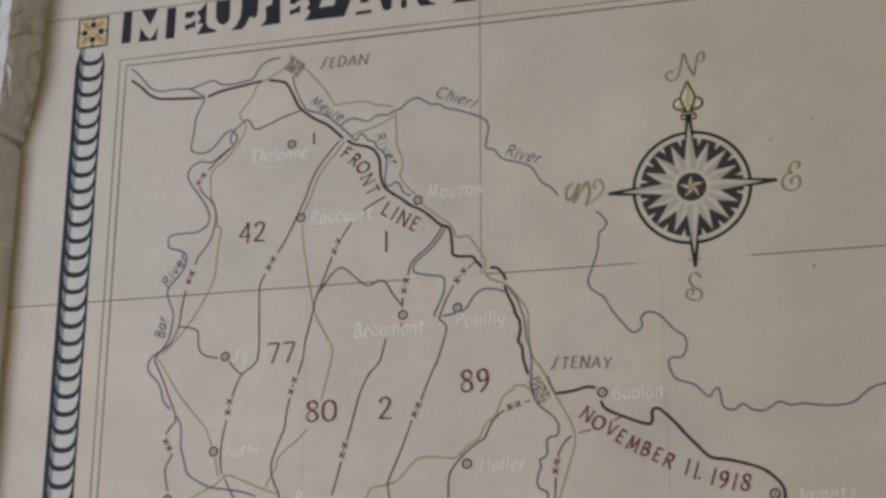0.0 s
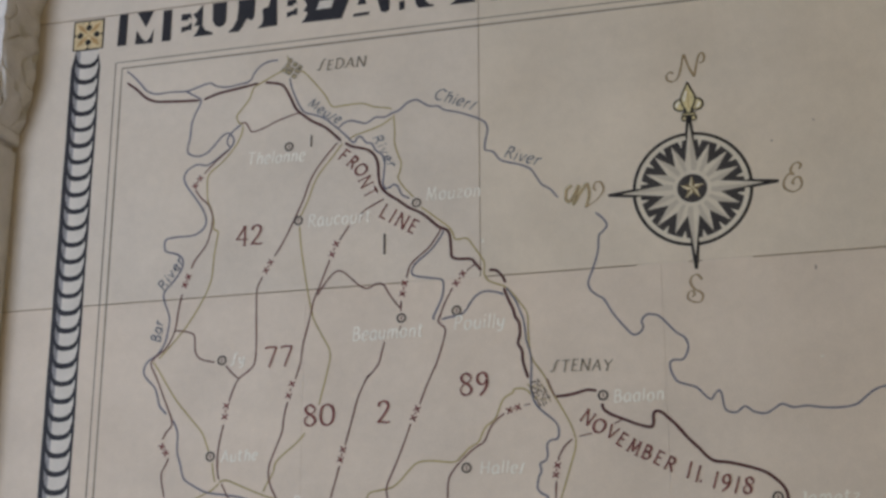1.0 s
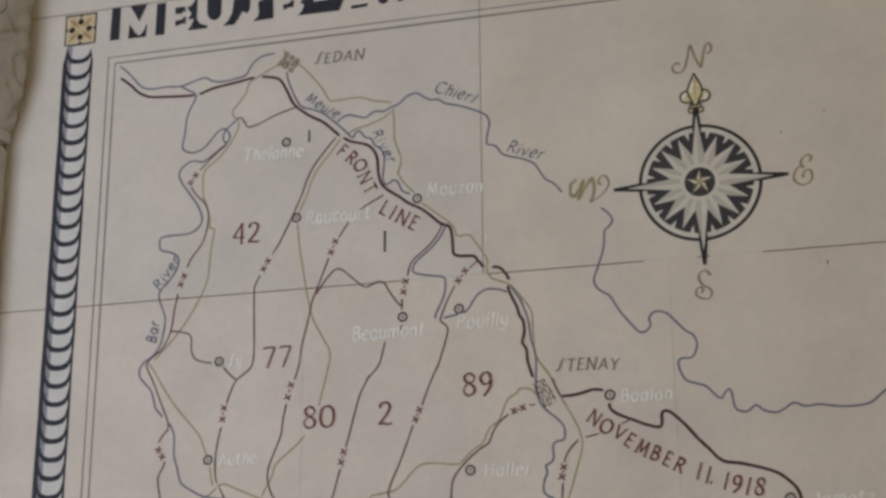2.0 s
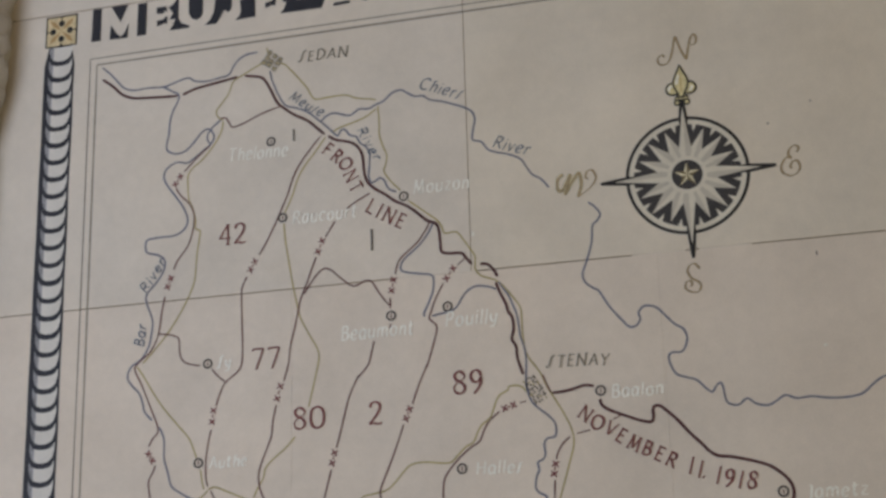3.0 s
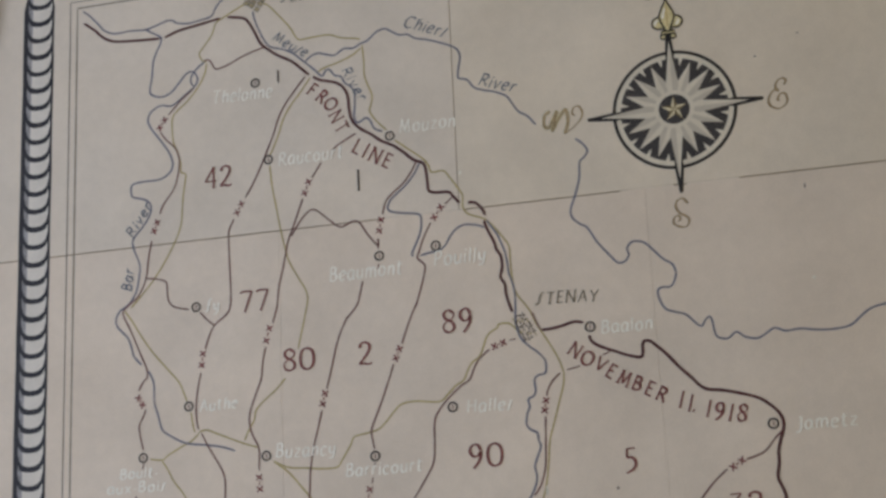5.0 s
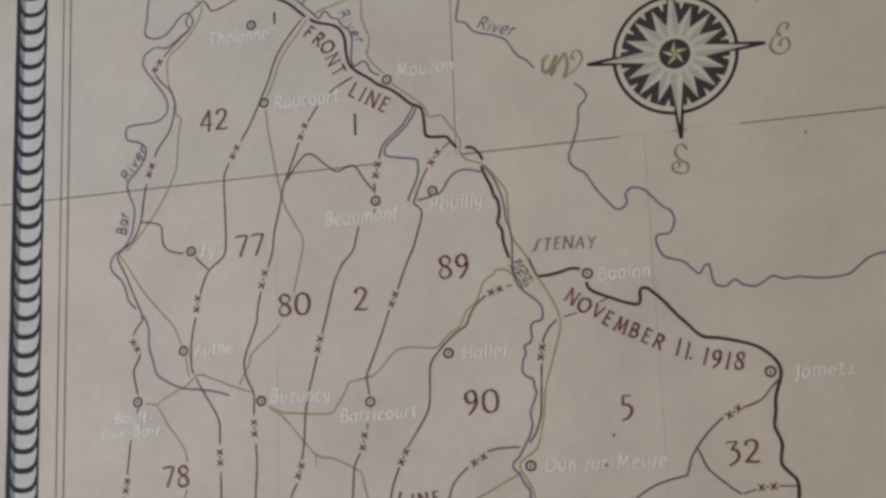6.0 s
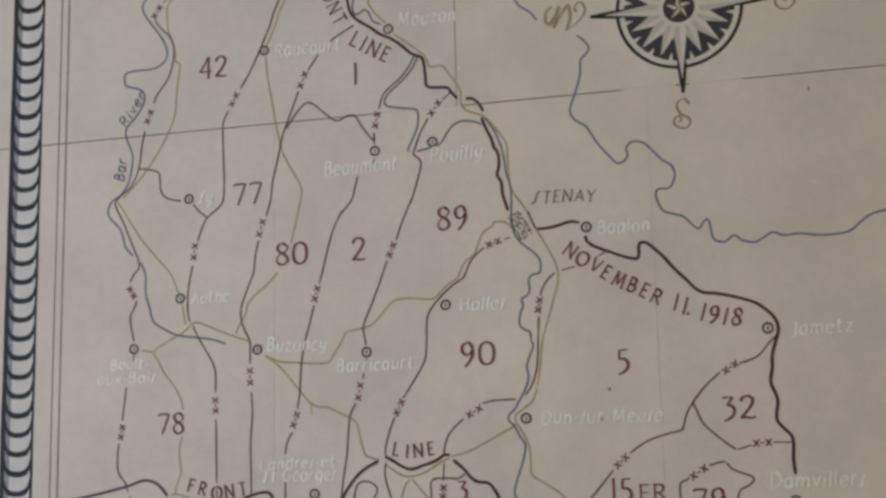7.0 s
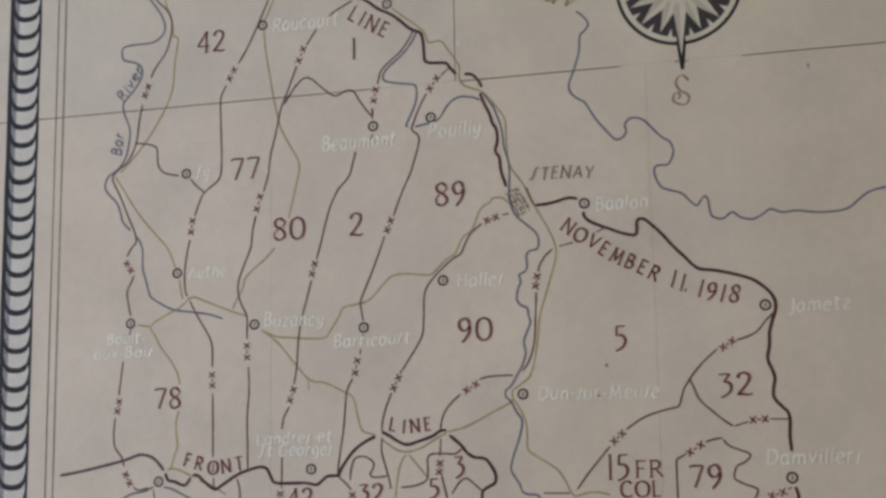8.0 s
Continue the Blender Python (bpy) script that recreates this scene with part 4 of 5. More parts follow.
CURVED = [
    ("FRONT", 0.0309, [(-0.337, 2.800), (-0.314, 2.780), (-0.293, 2.759), (-0.281, 2.727), (-0.268, 2.699)]),
    ("LINE", 0.0341, [(-0.231, 2.647), (-0.212, 2.635), (-0.189, 2.621), (-0.161, 2.605)]),
    ("NOVEMBER", 0.0302, [(0.240, 2.133), (0.265, 2.113), (0.293, 2.098), (0.314, 2.081), (0.340, 2.064), (0.367, 2.051), (0.392, 2.038), (0.416, 2.024)]),
    ("11,1918", 0.0304, [(0.455, 2.010), (0.473, 2.001), (0.478, 1.985), (0.509, 1.987), (0.530, 1.980), (0.553, 1.975), (0.576, 1.973)]),
    ("FRONT", 0.0284, [(-0.622, 1.666), (-0.595, 1.658), (-0.562, 1.648), (-0.532, 1.651), (-0.501, 1.656)]),
    ("LINE", 0.0275, [(-0.150, 1.730), (-0.126, 1.725), (-0.102, 1.726), (-0.074, 1.729)]),
]
NUMBERS = [
    ("42", -0.577, 2.617, 0.0689, 0.0493),
    ("77", -0.491, 2.312, 0.0692, 0.0494),
    ("1", -0.423, 2.846, 0.0060, 0.0282),
    ("1", -0.232, 2.567, 0.0085, 0.0476),
    ("80", -0.386, 2.168, 0.0747, 0.0484),
    ("2", -0.229, 2.167, 0.0312, 0.0503),
    ("89", -0.016, 2.221, 0.0680, 0.0497),
    ("90", 0.033, 1.925, 0.0738, 0.0480),
    ("5", 0.340, 1.894, 0.0256, 0.0489),
    ("78", -0.673, 1.803, 0.0631, 0.0451),
    ("32", 0.568, 1.790, 0.0668, 0.0452),
    ("79", 0.501, 1.609, 0.0646, 0.0446),
    ("15", 0.327, 1.631, 0.0414, 0.0499),
    ("FR", 0.389, 1.626, 0.0546, 0.0338),
    ("COL", 0.370, 1.586, 0.0820, 0.0315),
    ("3", -0.007, 1.639, 0.0219, 0.0420),
    ("5", -0.062, 1.595, 0.0221, 0.0397),
    ("32", -0.200, 1.587, 0.0552, 0.0377),
    ("42", -0.359, 1.579, 0.0567, 0.0406),
]
WINDS = {
    "N": [[(0.462, 2.920), (0.454, 2.925), (0.446, 2.917), (0.448, 2.905), (0.459, 2.901), (0.470, 2.907), (0.478, 2.927), (0.485, 2.959), (0.488, 2.966)], [(0.488, 2.966), (0.497, 2.934), (0.509, 2.907)], [(0.509, 2.907), (0.515, 2.937), (0.522, 2.960), (0.529, 2.965), (0.534, 2.954), (0.530, 2.942), (0.521, 2.941)]],
    "W": [[(0.219, 2.672), (0.206, 2.662), (0.204, 2.639), (0.214, 2.631)], [(0.214, 2.631), (0.225, 2.651), (0.235, 2.671)], [(0.235, 2.671), (0.228, 2.646), (0.220, 2.623)], [(0.220, 2.623), (0.236, 2.650), (0.255, 2.674)], [(0.255, 2.674), (0.258, 2.644), (0.249, 2.615)], [(0.249, 2.615), (0.276, 2.633), (0.291, 2.654), (0.285, 2.673), (0.274, 2.674), (0.268, 2.661), (0.274, 2.654)]],
    "E": [[(0.726, 2.662), (0.731, 2.672), (0.723, 2.678), (0.713, 2.672), (0.708, 2.659), (0.715, 2.650)], [(0.715, 2.650), (0.703, 2.652), (0.692, 2.636), (0.693, 2.621), (0.707, 2.611), (0.721, 2.614), (0.730, 2.626), (0.727, 2.642), (0.717, 2.643), (0.710, 2.632), (0.714, 2.628)]],
    "S": [[(0.503, 2.426), (0.493, 2.438), (0.481, 2.434), (0.477, 2.421), (0.485, 2.406), (0.498, 2.398), (0.503, 2.388), (0.496, 2.376), (0.481, 2.377), (0.470, 2.386), (0.472, 2.398), (0.480, 2.402), (0.485, 2.394), (0.479, 2.388)]],
}
TITLE = [
    [(-0.969, 3.256), (-0.945, 3.255), (-0.945, 3.169), (-0.971, 3.169)],
    [(-0.918, 3.255), (-0.871, 3.254), (-0.891, 3.211)],
    [(-0.917, 3.206), (-0.900, 3.181), (-0.888, 3.172), (-0.878, 3.182), (-0.868, 3.205), (-0.870, 3.167), (-0.920, 3.168)],
    [(-0.843, 3.251), (-0.818, 3.251), (-0.819, 3.167), (-0.844, 3.167)],
    [(-0.791, 3.234), (-0.765, 3.234), (-0.761, 3.218), (-0.769, 3.224), (-0.772, 3.216), (-0.791, 3.217)],
    [(-0.790, 3.199), (-0.771, 3.201), (-0.767, 3.207), (-0.760, 3.206), (-0.762, 3.187), (-0.769, 3.190), (-0.789, 3.184)],
    [(-0.748, 3.235), (-0.731, 3.254), (-0.731, 3.197), (-0.723, 3.184), (-0.700, 3.174), (-0.701, 3.169), (-0.755, 3.169), (-0.746, 3.181), (-0.739, 3.197), (-0.755, 3.198), (-0.746, 3.213), (-0.759, 3.230)],
    [(-0.704, 3.253), (-0.665, 3.253), (-0.665, 3.201), (-0.671, 3.191), (-0.682, 3.186), (-0.695, 3.192), (-0.703, 3.206)],
    [(-0.633, 3.252), (-0.586, 3.252), (-0.588, 3.202), (-0.596, 3.193), (-0.604, 3.200), (-0.609, 3.199), (-0.619, 3.180), (-0.629, 3.168), (-0.659, 3.169), (-0.645, 3.181), (-0.635, 3.201), (-0.632, 3.232)],
    [(-0.527, 3.253), (-0.524, 3.172), (-0.578, 3.170), (-0.566, 3.181), (-0.563, 3.192), (-0.566, 3.218), (-0.560, 3.223), (-0.550, 3.224), (-0.545, 3.245)],
    [(-0.498, 3.236), (-0.475, 3.237), (-0.472, 3.222), (-0.480, 3.226), (-0.482, 3.219), (-0.499, 3.219)],
    [(-0.499, 3.203), (-0.482, 3.206), (-0.477, 3.212), (-0.470, 3.211), (-0.472, 3.192), (-0.480, 3.195), (-0.498, 3.189)],
    [(-0.458, 3.238), (-0.318, 3.253), (-0.352, 3.169), (-0.459, 3.170), (-0.449, 3.181), (-0.443, 3.196), (-0.454, 3.201), (-0.445, 3.216)],
    [(-0.298, 3.230), (-0.286, 3.199), (-0.312, 3.199)],
    [(-0.320, 3.177), (-0.278, 3.178), (-0.280, 3.170), (-0.322, 3.169)],
    [(-0.265, 3.252), (-0.225, 3.252), (-0.227, 3.176), (-0.238, 3.170), (-0.249, 3.175), (-0.257, 3.201)],
    [(-0.202, 3.194), (-0.187, 3.196), (-0.188, 3.173), (-0.201, 3.171)],
    [(-0.170, 3.253), (-0.132, 3.252), (-0.134, 3.189), (-0.124, 3.178), (-0.112, 3.175), (-0.114, 3.171), (-0.151, 3.171), (-0.159, 3.183)],
    [(-0.105, 3.213), (-0.086, 3.214), (-0.090, 3.193), (-0.099, 3.191)],
    [(-0.050, 3.252), (-0.024, 3.252), (-0.024, 3.184), (-0.007, 3.171), (-0.008, 3.169), (-0.072, 3.169), (-0.060, 3.177), (-0.051, 3.191)],
    [(0.042, 3.251), (0.085, 3.250), (0.079, 3.174), (0.070, 3.168), (0.030, 3.168), (0.039, 3.176)],
]
HYPHEN = [(-0.419, 3.198), (-0.411, 3.221), (-0.373, 3.221), (-0.380, 3.199)]


chart = thing("painted_map", "map of rivers, roads and front lines painted on pale stone", "map", (0, 0, 2.3))
chart_at = Matrix.Translation((0, 0, -2.3))


def on_chart(ob):
    ob.matrix_parent_inverse = chart_at
    return ob


# double rule round the map
for name, x, z, w, paint in (("outer_rule", -0.9715, 3.1190, 0.0034, RULE), ("inner_rule", -0.9525, 3.1010, 0.0050, RULE_PALE)):
    on_chart(stroke(name, [(x, 1.2), (x, 1.9), (x + 0.0006, 2.5), (x, z)], w, paint, chart, 0.0003, "thin brown painted rule", 0.2))
    on_chart(stroke(name, [(x, z), (-0.3, z + 0.0008), (0.6, z), (1.9, z)], w, RULE_FAINT, chart, 0.0003, "thin faded brown painted rule", 0.2))

for line in ROADS:
    on_chart(stroke("road", line, 0.0046, OLIVE, chart, 0.0005, "olive painted road line"))
for line in RIVERS:
    on_chart(stroke("river", line, 0.0047, BLUE, chart, 0.0008, "blue-grey painted river line"))
for line in BOUNDARIES:
    on_chart(stroke("boundary_line", line, 0.0040, BROWN, chart, 0.0011, "thin dark brown boundary line"))
for line in FRONT_LINES:
    on_chart(stroke("front_line", line, 0.0066, FRONTP, chart, 0.0013, "heavy dark brown front line"))
for line in OLD_FRONT:
    on_chart(stroke("front_line", line, 0.0066, PLUM, chart, 0.0013, "heavy plum brown front line"))

# pairs of small crosses on the boundaries
for x0, z0, x1, z1 in CROSSES:
    d = Vector((x1 - x0, z1 - z0))
    d.normalize()
    bm = bmesh.new()
    y = lift(0.0014)
    for cx, cz in ((x0, z0), (x1, z1)):
        for turn in (50, -50):
            a = Vector((d.x * math.cos(radians(turn)) - d.y * math.sin(radians(turn)), d.x * math.sin(radians(turn)) + d.y * math.cos(radians(turn)))) * 0.0092
            y -= 1e-6
            ribbon(bm, [Vector((cx, cz)) - a, Vector((cx, cz)), Vector((cx, cz)) + a], 0.0042, y, 0.2, seed=cx * 9 + turn)
    mid = Vector(((x0 + x1) / 2, (z0 + z1) / 2))
    ribbon(bm, [mid - d * 0.0045, mid + d * 0.0045], 0.0034, y - 1e-6, 0.1)
    on_chart(part("cross_mark", bm, CROSS, chart, "pair of small maroon crosses"))

# town rings
for x, z in TOWNS:
    bm = bmesh.new()
    disc(bm, x, z, 0.0118, lift(0.0017), hole=0.64)
    ring = on_chart(part("town_ring", bm, RING, chart, "small dark town ring"))
    bm = bmesh.new()
    ribbon(bm, [(x, z - 0.0045), (x + 0.0006, z), (x, z + 0.0045)], 0.0030, lift(0.0017), 0.1)
    part("dot", bm, BROWN, ring)



def lettering(name, words, paint, label, weight, lean, gap, serif=False, scale=1.0):
    """Place names, letter by letter, fitted to their painted length."""
    rng = random.Random(len(words))
    for body, x, z, turn, length, height in words:
        high = height * scale
        unit = (length - lean * high * 0.5) / (sum(GLYPHS[c][0] for c in body) + gap * (len(body) - 1))
        c, s_, at = math.cos(radians(turn)), math.sin(radians(turn)), 0.0
        for char in body:
            wide = GLYPHS[char][0] * unit
            if char != " ":
                bm = bmesh.new()
                hop = rng.uniform(-0.0010, 0.0010)

                def spot(px, pz, at=at, hop=hop):
                    u, v = at + px + lean * pz, pz + hop
                    return x + u * c - v * s_, z + u * s_ + v * c
                brush(bm, char, spot, wide, high * rng.uniform(0.97, 1.04), lift(0.0018), weight, 0.5, serif)
                on_chart(part(name, bm, paint, chart, label))
            at += wide + gap * unit


lettering("town_letter", TOWN_NAMES, WHITE, "faded white painted letter of a town name", 0.0055, 0.10, 0.17)
lettering("river_letter", RIVER_NAMES, SLATE, "blue-grey painted letter of a river name", 0.0044, 0.20, 0.17)
lettering("city_letter", CITY_NAMES, UMBER, "umber painted capital of a city name", 0.0046, 0.16, 0.20, True, 0.86)

# lettering that follows the lines
for word, high, centres in CURVED:
    high *= 1.14 if word[0] == "1" else 1.0
    for k, (char, c) in enumerate(zip(word, centres)):
        bm = bmesh.new()
        a, b = Vector(centres[max(k - 1, 0)]), Vector(centres[min(k + 1, len(centres) - 1)])
        if word[0] == "1":
            a, b = Vector(centres[0]), Vector(centres[-1])
        d = (b - a).normalized()
        up = Vector((-d.y, d.x))
        wide = GLYPHS[char][0] * high * 1.02
        tall = high if char != "," else high * 0.9
        base = Vector(c) - d * wide / 2 - up * (tall / 2 if char != "," else 0.0)
        brush(bm, char, lambda px, pz, base=base, d=d, up=up: base + d * px + up * pz, wide, tall, lift(0.0018), 0.0058)
        on_chart(part("letter", bm, MAROON, chart, "maroon painted letter along a line"))

# numbers of the sectors
for word, x, z, wide, high in NUMBERS:
    full = sum(GLYPHS[c][0] for c in word) + 0.16 * (len(word) - 1)
    unit = wide / full if word != "1" else high
    at = x - full * unit / 2
    for k, char in enumerate(word):
        w = GLYPHS[char][0] * unit
        bm = bmesh.new()
        brush(bm, char, lambda px, pz, at=at: (at + px, z - high / 2 + pz), w, high, lift(0.0018), 0.0064 if high > 0.036 else 0.0054)
        at += w + 0.16 * unit
        on_chart(part("numeral" if char.isdigit() else "letter", bm, RING if word == "1" else MAROON, chart, ("dark" if word == "1" else "maroon") + " painted sector numeral" if char.isdigit() else "maroon painted capital"))

# built-up patches of the two cities
rng = random.Random(11)
d = Vector((math.cos(radians(-37)), math.sin(radians(-37))))
e = Vector((-d.y, d.x))
for i in (-1, 0, 1):
    for j in (-1, 0, 1):
        c = Vector((-0.4785, 3.0440)) + d * (i * 0.0165 + rng.uniform(-0.002, 0.002)) + e * (j * 0.0145 + rng.uniform(-0.002, 0.002))
        p, q = d * rng.uniform(0.0040, 0.0062), e * rng.uniform(0.0034, 0.0054)
        bm = bmesh.new()
        ribbon(bm, [c - p - q, c + p - q, c + p + q, c - p + q, c - p - q], rng.uniform(0.0030, 0.0042), lift(0.0015), 0.3, seed=i + 3 * j)
        block = on_chart(part("city_block", bm, UMBER, chart, "small painted block of houses"))
        bm = bmesh.new()
        ribbon(bm, [c - p * 0.8, c + p * 0.8], q.length * 1.3, lift(0.0012), 0.2)
        part("block_fill", bm, OLIVE, block)
on_chart(stroke("road", [(-0.4935, 3.082), (-0.4905, 3.068), (-0.4890, 3.056)], 0.0036, OLIVE, chart, 0.0005, "olive painted road line"))
rng = random.Random(134)
d = Vector((math.cos(radians(-63)), math.sin(radians(-63))))
for k in range(36):
    bm = bmesh.new()
    along, across = (k // 4 - 4) * 0.0068 + rng.uniform(-0.002, 0.002), (k % 4 - 1.5) * 0.0080 + rng.uniform(-0.002, 0.002)
    c = Vector((0.1330, 2.1930)) + d * along + Vector((-d.y, d.x)) * across
    t = radians(-63 + (90 if rng.random() < 0.4 else 0) + rng.uniform(-9, 9))
    a = Vector((math.cos(t), math.sin(t))) * rng.uniform(0.0022, 0.0044)
    ribbon(bm, [c - a, c + a], rng.uniform(0.0028, 0.0042), lift(0.0015), 0.2)
    on_chart(part("city_block", bm, OLIVE if k % 5 == 0 else (RING if k % 5 < 4 else BLACK), chart, "small painted block of houses"))

# ---- compass rose ----
CX, CZ, CR = 0.4915, 2.6391, 0.1345
rose = thing("compass_rose", "black, white and gold compass rose painted on stone", "compass rose", (CX, 0, CZ))
rose_at = Matrix.Translation((-CX, 0, -CZ))


def rose_part(name, bm, paint, label="", parent=None):
    ob = part(name, bm, paint, parent or rose, label)
    if parent is None:
        ob.matrix_parent_inverse = rose_at
    return ob


def polar(r, degrees_):
    return CX + r * math.sin(radians(degrees_)), CZ + r * math.cos(radians(degrees_))


bm = bmesh.new()
disc(bm, CX, CZ, CR - 0.004, -0.0004, n=96)
rose_part("white_disc", bm, CHALK)
bm = bmesh.new()
disc(bm, CX, CZ, CR, -0.0006, n=96, hole=0.945)
rose_part("outer_ring", bm, BLACK, "black outer ring")
bm = bmesh.new()
disc(bm, CX, CZ, 0.1165, -0.0007, n=96)
rose_part("dark_ground", bm, CHARCOAL)


def ray(turn, r1, half, base, y, outline=False):
    tip, left, right, mid = polar(r1, turn), None, None, (CX, CZ)
    bx, bz = polar(base, turn)
    s, c = math.sin(radians(turn)), math.cos(radians(turn))
    left, right = (bx - half * c, bz + half * s), (bx + half * c, bz - half * s)
    if outline:
        bm = bmesh.new()
        tx, tz = polar(r1 + 0.030, turn)
        rx, rz = polar(CR - 0.004, turn)
        wide, end = 0.0100, 0.0034
        face(bm, [(CX, CZ), (rx - wide * c, rz + wide * s), (tx - end * c, tz + end * s), (tx + end * c, tz - end * s), (rx + wide * c, rz - wide * s)], y + 0.0001)
        rose_part("ray_outline", bm, BLACK)
    bm = bmesh.new()
    face(bm, [mid, left, tip], y)
    ob = rose_part("ray", bm, CHALK, "pale ray with a grey shaded half")
    bm = bmesh.new()
    face(bm, [mid, tip, right], y)
    rose_part("shaded_half", bm, SHADE, "", ob)


for k in range(16):
    turn = 11.25 + 22.5 * k
    bm = bmesh.new()
    a, b = polar(0.1178, turn - 2.5), polar(0.1178, turn + 2.5)
    face(bm, [polar(0.099, turn), a, b], -0.0009)
    rose_part("tooth", bm, CHALK)
for k in range(8):
    ray(22.5 + 45 * k, 0.1115, 0.0126, 0.062, -0.0011)
for k in range(4):
    ray(45 + 90 * k, 0.1155, 0.0132, 0.062, -0.0013)
for turn, r1 in ((0, 0.158), (90, 0.160), (180, 0.158), (270, 0.160)):
    ray(turn, r1, 0.0138, 0.056, -0.0016, True)
bm = bmesh.new()
disc(bm, CX, CZ, 0.043, -0.0019, n=48)
rose_part("hub", bm, CHALK)
bm = bmesh.new()
disc(bm, CX, CZ, 0.0335, -0.0021, n=48)
rose_part("hub_ground", bm, CHARCOAL)
bm = bmesh.new()
pts = [polar(0.0285 if k % 2 == 0 else 0.0112, 36 * k) for k in range(10)]
for k in range(0, 10, 2):
    face(bm, [(CX, CZ), pts[k], pts[k + 1]], -0.0023)
star = rose_part("star", bm, TARNISH, "gold five-pointed star")
bm = bmesh.new()
for k in range(0, 10, 2):
    face(bm, [(CX, CZ), pts[k - 1], pts[k]], -0.0023)
rose_part("bright_facets", bm, CREAM, "cream gold facets", star)

# fleur-de-lis on the north ray
FX, FZ = CX + 0.0006, 2.8000
PETAL = [(0, 0.0965), (0.0045, 0.0850), (0.0125, 0.0690), (0.0170, 0.0560), (0.0140, 0.0430), (0.0075, 0.0300), (0.0040, 0.0200), (-0.0040, 0.0200), (-0.0075, 0.0300), (-0.0140, 0.0430), (-0.0170, 0.0560), (-0.0125, 0.0690), (-0.0045, 0.0850)]


def curl(side):
    """The outline of a side petal that bends out and down."""
    round_ = [(0.0182 + 0.0148 * math.cos(radians(a)), 0.0405 + 0.0140 * math.sin(radians(a))) for a in range(150, -131, -20)]
    return [(side * a, b) for a, b in ((0.0050, 0.0210), (0.0062, 0.0330), *round_, (0.0105, 0.0210))]


def foot(side):
    return [(side * (0.0105 + 0.0062 * math.cos(k * math.tau / 12)), 0.0075 + 0.0058 * math.sin(k * math.tau / 12)) for k in range(12)]


fleur = None
for k, (name, shape) in enumerate((("side_petal", curl(-1)), ("side_petal", curl(1)), ("middle_petal", PETAL), ("foot_petal", foot(-1)), ("foot_petal", foot(1)), ("band", [(-0.0145, 0.0135), (0.0145, 0.0135), (0.0145, 0.0200), (-0.0145, 0.0200)]))):
    y = -0.0019 - 0.0001 * k
    bm = bmesh.new()
    face(bm, [(FX + px, FZ + pz) for px, pz in shape], y)
    if fleur is None:
        fleur = thing("fleur_de_lis", "", "")
        fleur.parent = rose
        tagged(fleur, "pale gold fleur-de-lis outlined in black")
        fleur.matrix_parent_inverse = rose_at
    part(name, bm, GOLD, fleur)
    bm = bmesh.new()
    ring = [(FX + px, FZ + pz) for px, pz in shape]
    ribbon(bm, ring + ring[:1], 0.0040, y - 0.00003, 0.1)
    part("outline", bm, BLACK, fleur)
bm = bmesh.new()
ribbon(bm, [(FX, FZ + 0.032), (FX + 0.0008, FZ + 0.052), (FX, FZ + 0.076)], 0.0030, -0.0027, 0.1)
part("vein", bm, DEEP_GOLD, fleur)
for line in ([(-0.0090, 0.050), (-0.0075, 0.060), (-0.0030, 0.074)], [(-0.0270, 0.036), (-0.0250, 0.044), (-0.0190, 0.048)], [(0.0190, 0.033), (0.0235, 0.038), (0.0245, 0.045)]):
    bm = bmesh.new()
    ribbon(bm, smooth([(FX + px, FZ + pz) for px, pz in line], 4), 0.0052, -0.0028, 0.1)
    part("petal_highlight", bm, WHITE, fleur, "cream brush stroke")

for key, strokes in WINDS.items():
    bm = bmesh.new()
    y = lift(0.0006)
    for k, s in enumerate(strokes):
        ribbon(bm, smooth(s), 0.0050 if key == "W" else 0.0058, y - k * 1e-5, 0.15, nib=(20, 0.45))
    letter = rose_part("wind_letter", bm, OCHRE, "ochre script capital of a compass point")
    if key == "W":
        bm = bmesh.new()
        for k, s in enumerate(strokes[:-1]):
            ribbon(bm, smooth(s), 0.0095, lift(0.0002), 0.3, seed=k)
        part("gold_wash", bm, WASH, letter, "thin wash of faded gold")

# ---- border band with its corner square ----
border = thing("border_band", "dark border band of pale scales with a gold corner square", "border", (-1.058, 0, 2.2))
border_at = Matrix.Translation((1.058, 0, -2.2))


def border_part(name, bm, paint, label="", parent=None):
    ob = part(name, bm, paint, parent or border, label)
    if parent is None:
        ob.matrix_parent_inverse = border_at
    return ob


